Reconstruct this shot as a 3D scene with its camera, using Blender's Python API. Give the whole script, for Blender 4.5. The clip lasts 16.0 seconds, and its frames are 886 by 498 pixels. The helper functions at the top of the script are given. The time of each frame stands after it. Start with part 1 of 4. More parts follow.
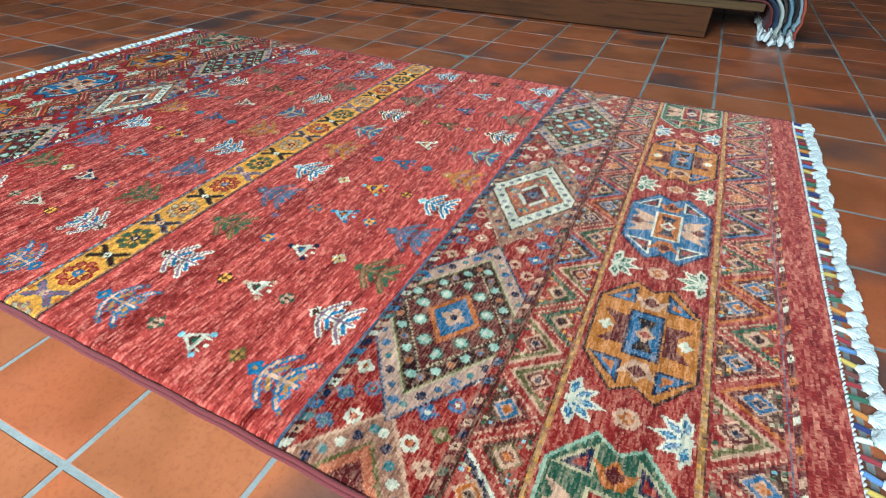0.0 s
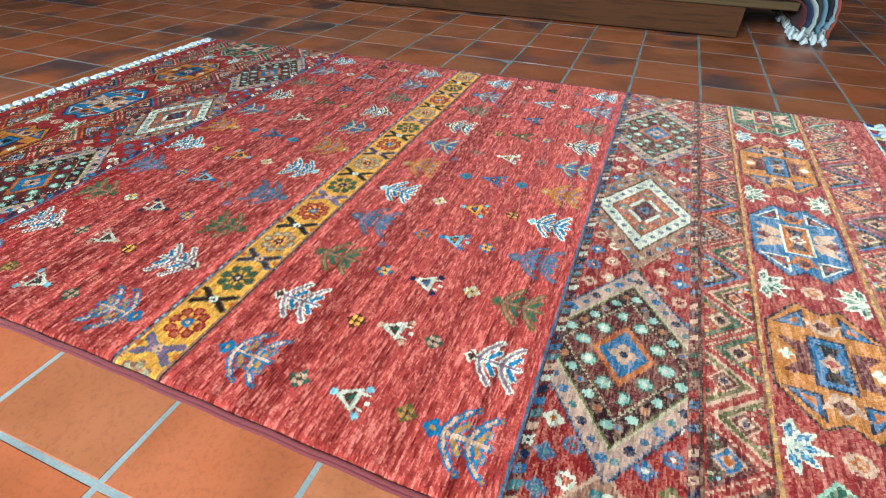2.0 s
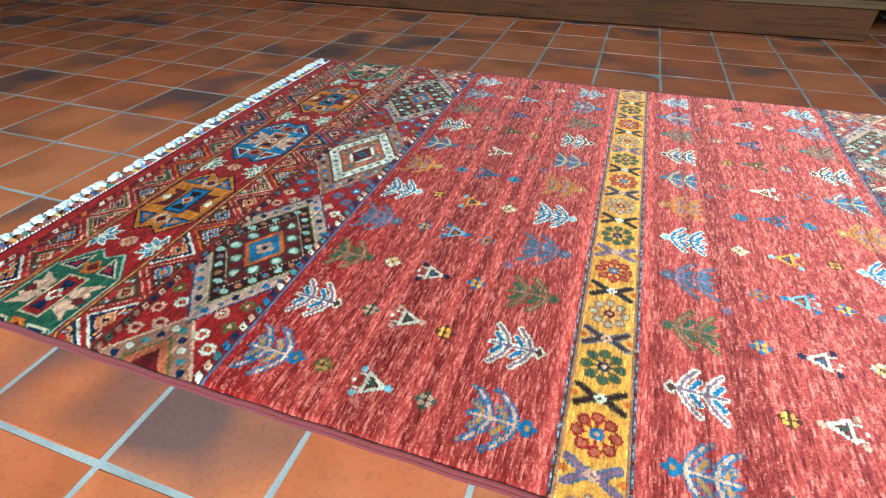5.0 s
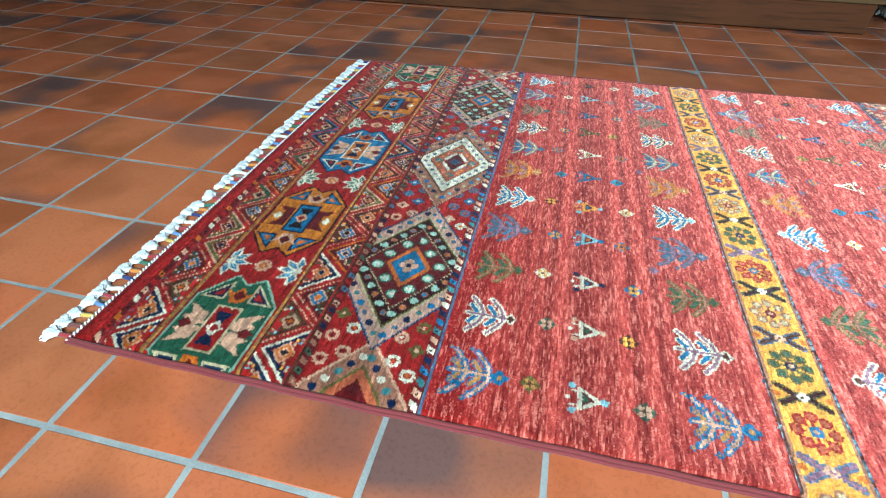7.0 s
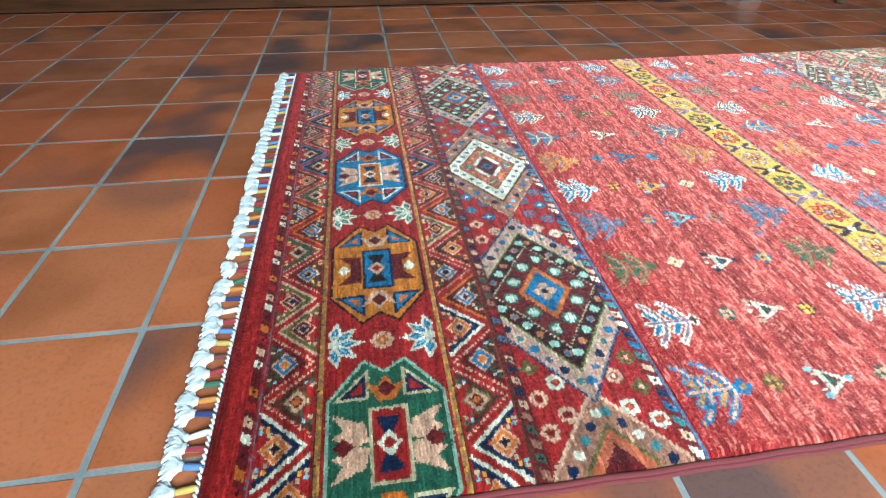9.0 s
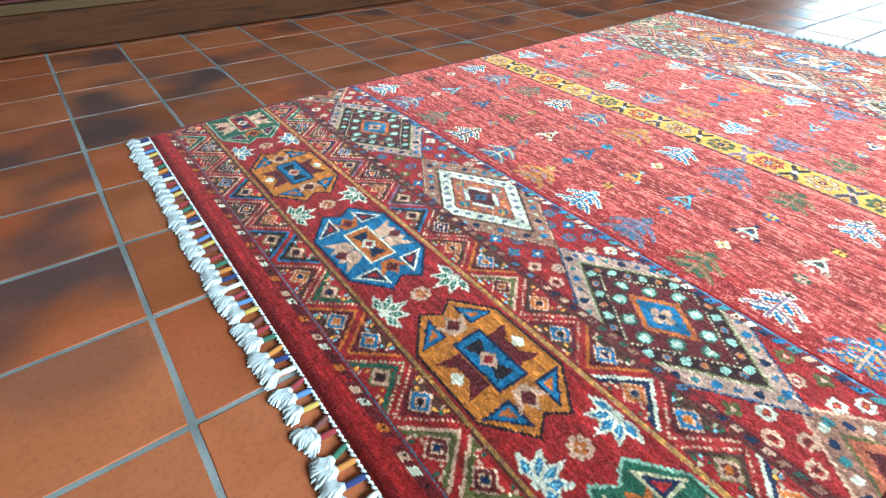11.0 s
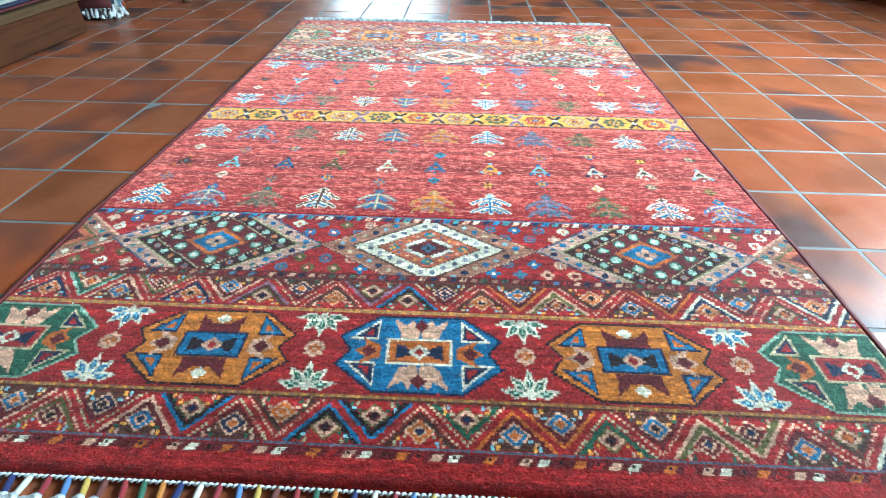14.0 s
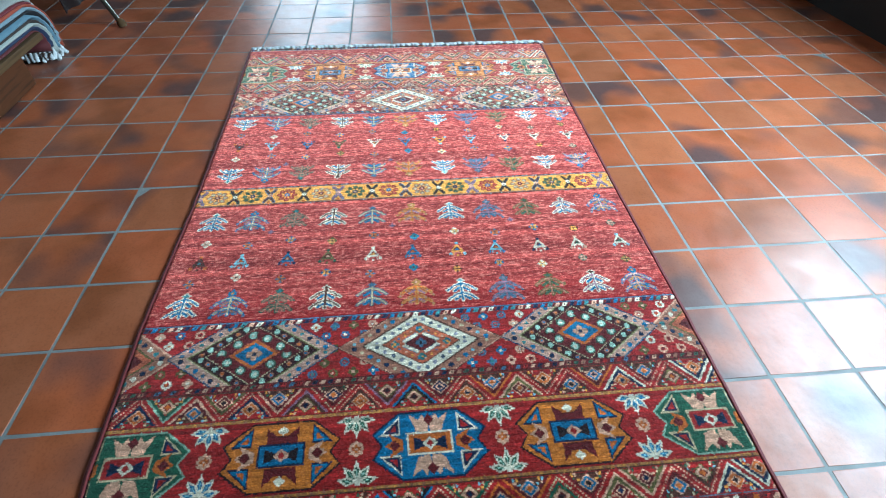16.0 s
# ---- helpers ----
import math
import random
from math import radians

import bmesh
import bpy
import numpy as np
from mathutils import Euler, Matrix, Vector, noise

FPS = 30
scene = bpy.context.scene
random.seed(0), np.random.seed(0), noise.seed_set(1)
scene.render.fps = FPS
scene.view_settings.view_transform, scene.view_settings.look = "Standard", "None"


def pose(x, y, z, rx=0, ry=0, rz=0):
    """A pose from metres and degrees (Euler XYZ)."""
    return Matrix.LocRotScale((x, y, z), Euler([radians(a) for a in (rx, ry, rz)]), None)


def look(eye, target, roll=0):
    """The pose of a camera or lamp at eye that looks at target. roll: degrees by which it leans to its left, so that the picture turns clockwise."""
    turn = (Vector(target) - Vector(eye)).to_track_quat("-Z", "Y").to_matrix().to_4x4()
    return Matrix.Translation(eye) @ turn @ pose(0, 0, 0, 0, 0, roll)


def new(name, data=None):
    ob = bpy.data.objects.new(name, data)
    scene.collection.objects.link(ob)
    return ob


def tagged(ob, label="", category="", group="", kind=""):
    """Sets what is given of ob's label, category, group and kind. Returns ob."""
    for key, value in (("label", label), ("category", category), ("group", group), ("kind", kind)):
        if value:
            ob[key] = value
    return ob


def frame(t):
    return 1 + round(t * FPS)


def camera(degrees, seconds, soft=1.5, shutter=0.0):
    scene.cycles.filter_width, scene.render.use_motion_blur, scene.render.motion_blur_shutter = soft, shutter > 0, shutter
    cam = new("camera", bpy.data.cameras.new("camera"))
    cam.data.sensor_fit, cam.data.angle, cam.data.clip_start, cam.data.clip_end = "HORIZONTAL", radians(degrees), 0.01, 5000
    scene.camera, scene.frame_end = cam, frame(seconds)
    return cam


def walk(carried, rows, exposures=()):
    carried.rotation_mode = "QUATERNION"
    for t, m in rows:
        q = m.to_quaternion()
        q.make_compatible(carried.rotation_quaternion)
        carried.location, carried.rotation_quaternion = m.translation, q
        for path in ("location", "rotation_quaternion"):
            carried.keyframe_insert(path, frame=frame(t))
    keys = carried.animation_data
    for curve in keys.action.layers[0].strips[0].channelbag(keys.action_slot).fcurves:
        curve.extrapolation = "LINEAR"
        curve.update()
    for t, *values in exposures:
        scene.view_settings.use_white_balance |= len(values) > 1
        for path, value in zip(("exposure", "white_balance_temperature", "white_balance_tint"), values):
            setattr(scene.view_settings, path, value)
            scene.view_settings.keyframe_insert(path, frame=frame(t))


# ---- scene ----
cam = camera(83.6, 16.0, soft=1.1)
PATH = [
    (0, (1.527, -0.085, 0.533), (0.855, 1.357, -0.68), 1.0),
    (0.5, (1.468, -0.085, 0.524), (0.815, 1.366, -0.688), 1.2),
    (1, (1.414, -0.086, 0.53), (0.77, 1.366, -0.685), 0.8),
    (1.5, (1.344, -0.104, 0.525), (0.73, 1.367, -0.682), 0.9),
    (2, (1.257, -0.114, 0.525), (0.676, 1.369, -0.684), 0.9),
    (2.5, (1.18, -0.113, 0.534), (0.611, 1.37, -0.68), 0.8),
    (3, (1.096, -0.121, 0.536), (0.544, 1.368, -0.68), 0.7),
    (3.5, (0.994, -0.127, 0.52), (0.46, 1.372, -0.691), 0.5),
    (4, (0.885, -0.136, 0.534), (0.352, 1.368, -0.672), 0.6),
    (4.5, (0.776, -0.155, 0.538), (0.25, 1.348, -0.673), 0.4),
    (4.7, (0.732, -0.153, 0.536), (0.206, 1.349, -0.675), 0.1),
    (6.8, (0.397, -0.23, 0.577), (0.034, 1.294, -0.666), 1.0),
    (7, (0.352, -0.227, 0.57), (0.012, 1.299, -0.676), 1.1),
    (7.5, (0.235, -0.214, 0.556), (0.003, 1.333, -0.69), 1.0),
    (8, (0.115, -0.186, 0.543), (0.028, 1.379, -0.699), 0.9),
    (8.5, (0.006, -0.15, 0.531), (0.09, 1.421, -0.704), 1.0),
    (9, (-0.085, -0.109, 0.507), (0.172, 1.446, -0.725), 1.1),
    (9.5, (-0.157, -0.041, 0.51), (0.277, 1.47, -0.726), 1.3),
    (9.7, (-0.195, -0.008, 0.503), (0.317, 1.484, -0.727), 1.5),
    (11.8, (-0.44, 0.334, 0.495), (0.788, 1.338, -0.723), 1.0),
    (12, (-0.448, 0.372, 0.501), (0.844, 1.299, -0.712), 1.1),
    (12.5, (-0.487, 0.49, 0.51), (0.931, 1.215, -0.7), 1.1),
    (13, (-0.54, 0.594, 0.515), (0.968, 1.104, -0.696), 0.9),
    (13.5, (-0.548, 0.662, 0.527), (1.018, 0.951, -0.683), 0.6),
    (14, (-0.551, 0.728, 0.542), (1.042, 0.792, -0.666), 0.6),
    (14.5, (-0.544, 0.791, 0.577), (1.056, 0.814, -0.622), 0.8),
    (15, (-0.559, 0.803, 0.649), (1.006, 0.784, -0.597), 0.6),
    (15.5, (-0.544, 0.793, 0.784), (0.945, 0.716, -0.548), 0.7),
    (16, (-0.522, 0.801, 0.987), (0.891, 0.659, -0.421), 0.8),
]
walk(cam, [(t, look(eye, target, roll)) for t, eye, target, roll in PATH],
     exposures=[(0, 0.03, 6800, 10), (4.5, 0.06, 6800, 10), (9.5, 0.05, 6700, 10), (12.0, 0.18, 6500, 9), (14.5, 0.12, 6400, 9), (16, -0.16, 6150, 9)])

# ---- light ----
world = bpy.data.worlds.new("world")
scene.world = world
world.use_nodes = True
wn = world.node_tree.nodes
sky = wn.new("ShaderNodeTexSky")
sky.sky_type = "NISHITA"
sky.sun_disc = False
sky.sun_elevation, sky.sun_rotation = radians(38), radians(60)
wn["Background"].inputs[1].default_value = 0.12
world.node_tree.links.new(sky.outputs[0], wn["Background"].inputs[0])


def window_light(name, eye, target, w, h, watts, colour):
    data = bpy.data.lights.new(name, "AREA")
    data.shape, data.size, data.size_y, data.energy, data.color = "RECTANGLE", w, h, watts, colour
    ob = new(name, data)
    ob.matrix_world = look(eye, target)
    return ob


# room: x from X0 to X1, y from Y0 to Y1
X0, X1, Y0, Y1, ZC = -3.6, 5.2, -1.6, 4.4, 2.7
# openings: glazed end wall (east) and window in the long wall (south)
EAST = (1.05, 2.2, 0.25, 2.5)      # y0, y1, z0, z1
SOUTH = (-0.3, 1.6, 0.95, 2.25)       # x0, x1, z0, z1
window_light("daylight_east", (X1 + 0.13, (EAST[0] + EAST[1]) / 2, (EAST[2] + EAST[3]) / 2), (0, (EAST[0] + EAST[1]) / 2, (EAST[2] + EAST[3]) / 2),
             EAST[1] - EAST[0] - 0.02, EAST[3] - EAST[2] - 0.02, 75, (0.60, 0.84, 1.0))
window_light("daylight_south", ((SOUTH[0] + SOUTH[1]) / 2, Y0 - 0.13, (SOUTH[2] + SOUTH[3]) / 2), ((SOUTH[0] + SOUTH[1]) / 2, 4, (SOUTH[2] + SOUTH[3]) / 2),
             SOUTH[1] - SOUTH[0] - 0.02, SOUTH[3] - SOUTH[2] - 0.02, 380, (0.59, 0.84, 1.0))


# ---- materials ----
def lin(r, g, b):
    return tuple(((c / 255) / 12.92 if c / 255 <= 0.04045 else ((c / 255 + 0.055) / 1.055) ** 2.4) for c in (r, g, b))


def material(name, rough=0.6, colour=(0.5, 0.5, 0.5), metal=0.0):
    m = bpy.data.materials.new(name)
    m.use_nodes = True
    b = m.node_tree.nodes["Principled BSDF"]
    b.inputs["Base Color"].default_value = (*colour, 1)
    b.inputs["Roughness"].default_value = rough
    b.inputs["Metallic"].default_value = metal
    return m, m.node_tree.nodes, m.node_tree.links, b


def node(nodes, kind, **values):
    n = nodes.new(kind)
    for key, value in values.items():
        n.inputs[key].default_value = value
    return n


def mix_colour(nodes, links, fac, a, b, mode="MIX"):
    n = nodes.new("ShaderNodeMix")
    n.data_type, n.blend_type = "RGBA", mode
    for k, v in ((0, fac), (6, a), (7, b)):
        if isinstance(v, bpy.types.NodeSocket):
            links.new(v, n.inputs[k])
        else:
            n.inputs[k].default_value = v if k == 0 else (*v, 1)
    return n.outputs[2]


def ramp(nodes, links, fac, *stops):
    n = nodes.new("ShaderNodeValToRGB")
    el = n.color_ramp.elements
    while len(el) < len(stops):
        el.new(0.5)
    for e, (p, c) in zip(el, stops):
        e.position, e.color = p, (*c, 1) if isinstance(c, tuple) else (c, c, c, 1)
    links.new(fac, n.inputs[0])
    return n.outputs[0]


def maths(nodes, links, op, a, b=0.0):
    n = nodes.new("ShaderNodeMath")
    n.operation = op
    for k, v in ((0, a), (1, b)):
        if isinstance(v, bpy.types.NodeSocket):
            links.new(v, n.inputs[k])
        else:
            n.inputs[k].default_value = v
    return n.outputs[0]


def noise_node(nodes, links, scale, detail=3.0, vector=None, rough=0.5):
    n = node(nodes, "ShaderNodeTexNoise", Scale=scale, Detail=detail, Roughness=rough)
    if vector is not None:
        links.new(vector, n.inputs["Vector"])
    return n.outputs[0]


def bump(nodes, links, bsdf, height, strength, distance):
    n = node(nodes, "ShaderNodeBump", Strength=strength, Distance=distance)
    links.new(height, n.inputs["Height"])
    links.new(n.outputs[0], bsdf.inputs["Normal"])
    return n


def tile_material():
    m, n, l, b = material("terracotta_tile", 0.4)
    pos = n.new("ShaderNodeNewGeometry")
    info = n.new("ShaderNodeObjectInfo")
    rnd = maths(n, l, "FRACT", maths(n, l, "ADD", info.outputs["Random"], pos.outputs["Random Per Island"]))
    shift = n.new("ShaderNodeVectorMath")
    shift.operation = "MULTIPLY_ADD"
    comb = n.new("ShaderNodeCombineXYZ")
    for k in range(3):
        l.new(maths(n, l, "MULTIPLY", rnd, 37.0 + 13 * k), comb.inputs[k])
    shift.inputs[1].default_value = (1, 1, 1)
    l.new(pos.outputs["Position"], shift.inputs[0])
    l.new(comb.outputs[0], shift.inputs[2])
    v = shift.outputs[0]
    body = ramp(n, l, rnd, (0.0, lin(138, 68, 36)), (0.25, lin(170, 78, 40)), (0.5, lin(154, 68, 36)), (0.78, lin(174, 92, 54)), (1.0, lin(132, 68, 40)))
    cloud = noise_node(n, l, 7.0, 4.0, v)
    body = mix_colour(n, l, maths(n, l, "MULTIPLY", cloud, 0.55), body, lin(194, 120, 86))
    # broad olive-brown cloudiness of the clay
    brown = ramp(n, l, noise_node(n, l, 5.5, 2.0, v, 0.5), (0.48, 0.0), (0.68, 0.5))
    body = mix_colour(n, l, brown, body, lin(116, 60, 30))
    # smoky firing marks, drifting in from the tile's borders
    smoke = ramp(n, l, noise_node(n, l, 4.6, 1.5, v, 0.45), (0.46, 0.0), (0.64, 1.0))
    has = ramp(n, l, maths(n, l, "FRACT", maths(n, l, "MULTIPLY", rnd, 7.31)), (0.30, 0.0), (0.62, 1.0))
    fac = maths(n, l, "MULTIPLY", smoke, has)
    col = mix_colour(n, l, maths(n, l, "MULTIPLY", fac, 0.86), body, lin(76, 62, 62))
    speck = ramp(n, l, noise_node(n, l, 160.0, 3.0, v, 0.7), (0.36, 0.0), (0.5, 1.0))
    col = mix_colour(n, l, 0.16, col, speck, "MULTIPLY")
    l.new(col, b.inputs["Base Color"])
    grime = noise_node(n, l, 14.0, 5.0, pos.outputs["Position"], 0.65)
    l.new(ramp(n, l, grime, (0.25, 0.27), (0.75, 0.46)), b.inputs["Roughness"])
    b.inputs["Specular IOR Level"].default_value = 0.37
    height = maths(n, l, "ADD", maths(n, l, "MULTIPLY", noise_node(n, l, 18.0, 2.0, v), 1.0), maths(n, l, "MULTIPLY", noise_node(n, l, 240.0, 2.0, v), 0.06))
    bump(n, l, b, height, 0.35, 0.004)
    return m


def grout_material():
    m, n, l, b = material("grout", 0.75)
    pos = n.new("ShaderNodeNewGeometry")
    a = noise_node(n, l, 9.0, 4.0, pos.outputs["Position"])
    c = ramp(n, l, a, (0.3, lin(112, 114, 112)), (0.7, lin(150, 152, 148)))
    c = mix_colour(n, l, 0.35, c, ramp(n, l, noise_node(n, l, 300.0, 2.0, pos.outputs["Position"]), (0.3, 0.5), (0.7, 1.0)), "MULTIPLY")
    l.new(c, b.inputs["Base Color"])
    bump(n, l, b, noise_node(n, l, 400.0, 2.0, pos.outputs["Position"]), 0.4, 0.001)
    return m


SHEEN = 1.9


def pile_material():
    m, n, l, b = material("wool_pile", 0.62)
    at = n.new("ShaderNodeVertexColor")
    at.layer_name = "dye"
    pos = n.new("ShaderNodeNewGeometry")
    fibre = noise_node(n, l, 650.0, 2.0, pos.outputs["Position"], 0.6)
    c = mix_colour(n, l, 0.5, at.outputs[0], ramp(n, l, fibre, (0.28, 0.45), (0.72, 1.0)), "MULTIPLY")
    l.new(c, b.inputs["Base Color"])
    gam = n.new("ShaderNodeGamma")
    gam.inputs[1].default_value = 0.95
    l.new(at.outputs[0], gam.inputs[0])
    tint = mix_colour(n, l, 0.04, gam.outputs[0], (1, 0.95, 0.95))
    l.new(tint, b.inputs["Specular Tint"])
    b.inputs["Specular IOR Level"].default_value = 0.14
    b.inputs["Roughness"].default_value = 0.52
    fuzz = noise_node(n, l, 420.0, 3.0, pos.outputs["Position"], 0.7)
    glow = n.new("ShaderNodeBsdfSheen")
    glow.inputs["Roughness"].default_value = 0.5
    l.new(mix_colour(n, l, 1.0, tint, (SHEEN, SHEEN, SHEEN), "MULTIPLY"), glow.inputs["Color"])
    # the nap leans over along the rug: flanks of the tufts face one end, their tips the other
    for shader, lean in ((b, -0.30), (glow, 0.38)):
        lie = n.new("ShaderNodeVectorMath")
        lie.operation = "ADD"
        lie.inputs[1].default_value = (lean, 0.0, 0.0)
        l.new(pos.outputs["Normal"], lie.inputs[0])
        unit = n.new("ShaderNodeVectorMath")
        unit.operation = "NORMALIZE"
        l.new(lie.outputs[0], unit.inputs[0])
        relief_node = node(n, "ShaderNodeBump", Strength=0.55, Distance=0.002)
        l.new(fuzz, relief_node.inputs["Height"])
        l.new(unit.outputs[0], relief_node.inputs["Normal"])
        l.new(relief_node.outputs[0], shader.inputs["Normal"])
    both = n.new("ShaderNodeAddShader")
    l.new(b.outputs[0], both.inputs[0])
    l.new(glow.outputs[0], both.inputs[1])
    l.new(both.outputs[0], n["Material Output"].inputs["Surface"])
    return m


def thread_material(name, rgb, scale=900.0, sheen=0.15):
    m, n, l, b = material(name, 0.8)
    pos = n.new("ShaderNodeNewGeometry")
    f = noise_node(n, l, scale, 3.0, pos.outputs["Position"], 0.65)
    c = mix_colour(n, l, 0.5, lin(*rgb), ramp(n, l, f, (0.25, 0.45), (0.7, 1.0)), "MULTIPLY")
    l.new(c, b.inputs["Base Color"])
    b.inputs["Sheen Weight"].default_value = sheen
    bump(n, l, b, f, 0.5, 0.001)
    return m


def wood_material(name, light, dark, axis_scale=(1.4, 22.0, 22.0)):
    m, n, l, b = material(name, 0.8)
    b.inputs["Specular IOR Level"].default_value = 0.2
    tc = n.new("ShaderNodeTexCoord")
    mp = n.new("ShaderNodeMapping")
    mp.inputs["Scale"].default_value = axis_scale
    l.new(tc.outputs["Object"], mp.inputs["Vector"])
    g = noise_node(n, l, 2.4, 6.0, mp.outputs[0], 0.6)
    c = ramp(n, l, g, (0.28, lin(*dark)), (0.52, lin(*light)), (0.75, lin(*(int(x * 0.88) for x in light))))
    blot = noise_node(n, l, 3.0, 3.0, tc.outputs["Object"])
    c = mix_colour(n, l, ramp(n, l, blot, (0.5, 0.0), (0.75, 0.5)), c, lin(*dark))
    # knots
    vor = node(n, "ShaderNodeTexVoronoi", Scale=3.3)
    l.new(tc.outputs["Object"], vor.inputs["Vector"])
    c = mix_colour(n, l, ramp(n, l, vor.outputs["Distance"], (0.045, 0.85), (0.085, 0.0)), c, lin(60, 36, 22))
    l.new(c, b.inputs["Base Color"])
    bump(n, l, b, g, 0.3, 0.002)
    return m


def plaster_material(name, rgb):
    m, n, l, b = material(name, 0.9)
    pos = n.new("ShaderNodeNewGeometry")
    f = noise_node(n, l, 1.6, 5.0, pos.outputs["Position"])
    l.new(ramp(n, l, f, (0.3, lin(*(int(c * 0.93) for c in rgb))), (0.7, lin(*rgb))), b.inputs["Base Color"])
    bump(n, l, b, noise_node(n, l, 90.0, 3.0, pos.outputs["Position"]), 0.2, 0.003)
    return m


M_TILE, M_GROUT, M_PILE = tile_material(), grout_material(), pile_material()
M_BIND = thread_material("wool_binding", (112, 27, 29))
M_WHITE = thread_material("white_cotton", (214, 218, 217), 1200.0)
M_WOOD = wood_material("bench_wood", (82, 44, 21), (40, 22, 11))
M_PLANK = wood_material("plank_wood", (88, 64, 40), (60, 42, 26))
M_WALL = plaster_material("wall_plaster", (42, 33, 27))
M_CEIL = plaster_material("ceiling_plaster", (116, 102, 90))
M_METAL = material("brushed_metal", 0.35, lin(170, 165, 155), 1.0)[0]


# ---- helpers of this scene ----
def finish(name, bm, mat, parent=None, label="", smooth=False):
    me = bpy.data.meshes.new(name)
    bm.to_mesh(me)
    bm.free()
    me.materials.append(mat)
    if smooth:
        me.shade_smooth()
    ob = new(name, me)
    if parent is not None:
        ob.parent = parent
    if label:
        tagged(ob, label)
    return ob


def part(name, bm, mat, parent, label="", smooth=False):
    return finish(name, bm, mat, parent, label, smooth)


def box_bm(x0, x1, y0, y1, z0, z1, bevel=0.0, segs=1):
    bm = bmesh.new()
    bmesh.ops.create_cube(bm, size=1.0)
    for v in bm.verts:
        v.co = Vector((x0 + (v.co.x + 0.5) * (x1 - x0), y0 + (v.co.y + 0.5) * (y1 - y0), z0 + (v.co.z + 0.5) * (z1 - z0)))
    if bevel > 0:
        bmesh.ops.bevel(bm, geom=bm.edges[:], offset=bevel, segments=segs, affect="EDGES", profile=0.6)
    return bm


def tube_into(bm, pts, radii, sides=8):
    """A tube along pts, closed at both ends."""
    rings = []
    for k, p in enumerate(pts):
        p = Vector(p)
        d = (Vector(pts[min(k + 1, len(pts) - 1)]) - Vector(pts[max(k - 1, 0)])).normalized()
        side = d.cross(Vector((0, 0, 1)))
        side = side.normalized() if side.length > 1e-4 else Vector((1, 0, 0))
        up = side.cross(d)
        r = radii[k] if isinstance(radii, (list, tuple)) else radii
        rings.append([bm.verts.new(p + r * (math.cos(a) * side + math.sin(a) * up)) for a in (2 * math.pi * i / sides for i in range(sides))])
    for a, b in zip(rings, rings[1:]):
        for i in range(sides):
            bm.faces.new((a[i], a[(i + 1) % sides], b[(i + 1) % sides], b[i]))
    bm.faces.new(rings[0])
    bm.faces.new(reversed(rings[-1]))


def plain_wall(name, x0, x1, y0, y1, z0, z1, mat, label):
    ob = finish(name, box_bm(x0, x1, y0, y1, z0, z1), mat)
    return tagged(ob, label, "wall", kind="structure")


# ---- room shell ----
T = 0.2
FL = -0.012
plain_wall("wall_west", X0 - T, X0, Y0 - T, Y1 + T, FL, ZC, M_WALL, "plain brown plastered wall closing the room")


def wall_with_opening(name, along, fixed0, fixed1, a0, a1, op, label):
    """A wall along x or y, in one mesh, with an opening op = (a0, a1, z0, z1)."""
    bm = bmesh.new()
    for p, q, r, s in ((a0, op[0], FL, ZC), (op[1], a1, FL, ZC), (op[0], op[1], FL, op[2]), (op[0], op[1], op[3], ZC)):
        b = box_bm(p, q, fixed0, fixed1, r, s) if along == "x" else box_bm(fixed0, fixed1, p, q, r, s)
        me = bpy.data.meshes.new("tmp")
        b.to_mesh(me)
        b.free()
        bm.from_mesh(me)
        bpy.data.meshes.remove(me)
    return tagged(finish(name, bm, M_WALL), label, "wall", kind="structure")


wall_with_opening("wall_east", "y", X1, X1 + T, Y0 - T, Y1 + T, EAST, "plain brown plastered wall with a glazed opening")
plain_wall("wall_north", X0, X1, Y1, Y1 + T, FL, ZC, M_WALL, "plain brown plastered wall behind the bench")
wall_with_opening("wall_south", "x", Y0 - T, Y0, X0, X1, SOUTH, "plain brown plastered wall with a window opening")


def window_frame(name, along, fixed, op, label):
    """A slim frame lining the opening, with four bars."""
    a0, a1, z0, z1 = op
    w = new(name)
    tagged(w, label, "window", kind="structure")
    for p, q, r, s in ((a0, a0 + 0.05, z0, z1), (a1 - 0.05, a1, z0, z1), (a0 + 0.05, a1 - 0.05, z0, z0 + 0.05), (a0 + 0.05, a1 - 0.05, z1 - 0.05, z1)):
        b = box_bm(p + 0.003, q - 0.003, fixed, fixed + 0.06, r + 0.003, s - 0.003, 0.004) if along == "x" else box_bm(fixed, fixed + 0.06, p + 0.003, q - 0.003, r + 0.003, s - 0.003, 0.004)
        part("window_frame", b, M_CEIL, w)


window_frame("window_1", "y", X1 + 0.06, EAST, "plain white window frame in the end wall")
window_frame("window_2", "x", Y0 - 0.12, SOUTH, "plain white window frame in the long wall")
tagged(finish("ceiling", box_bm(X0 - T, X1 + T, Y0 - T, Y1 + T, ZC, ZC + 0.15), M_CEIL), "plain white plastered ceiling", "ceiling", kind="structure")

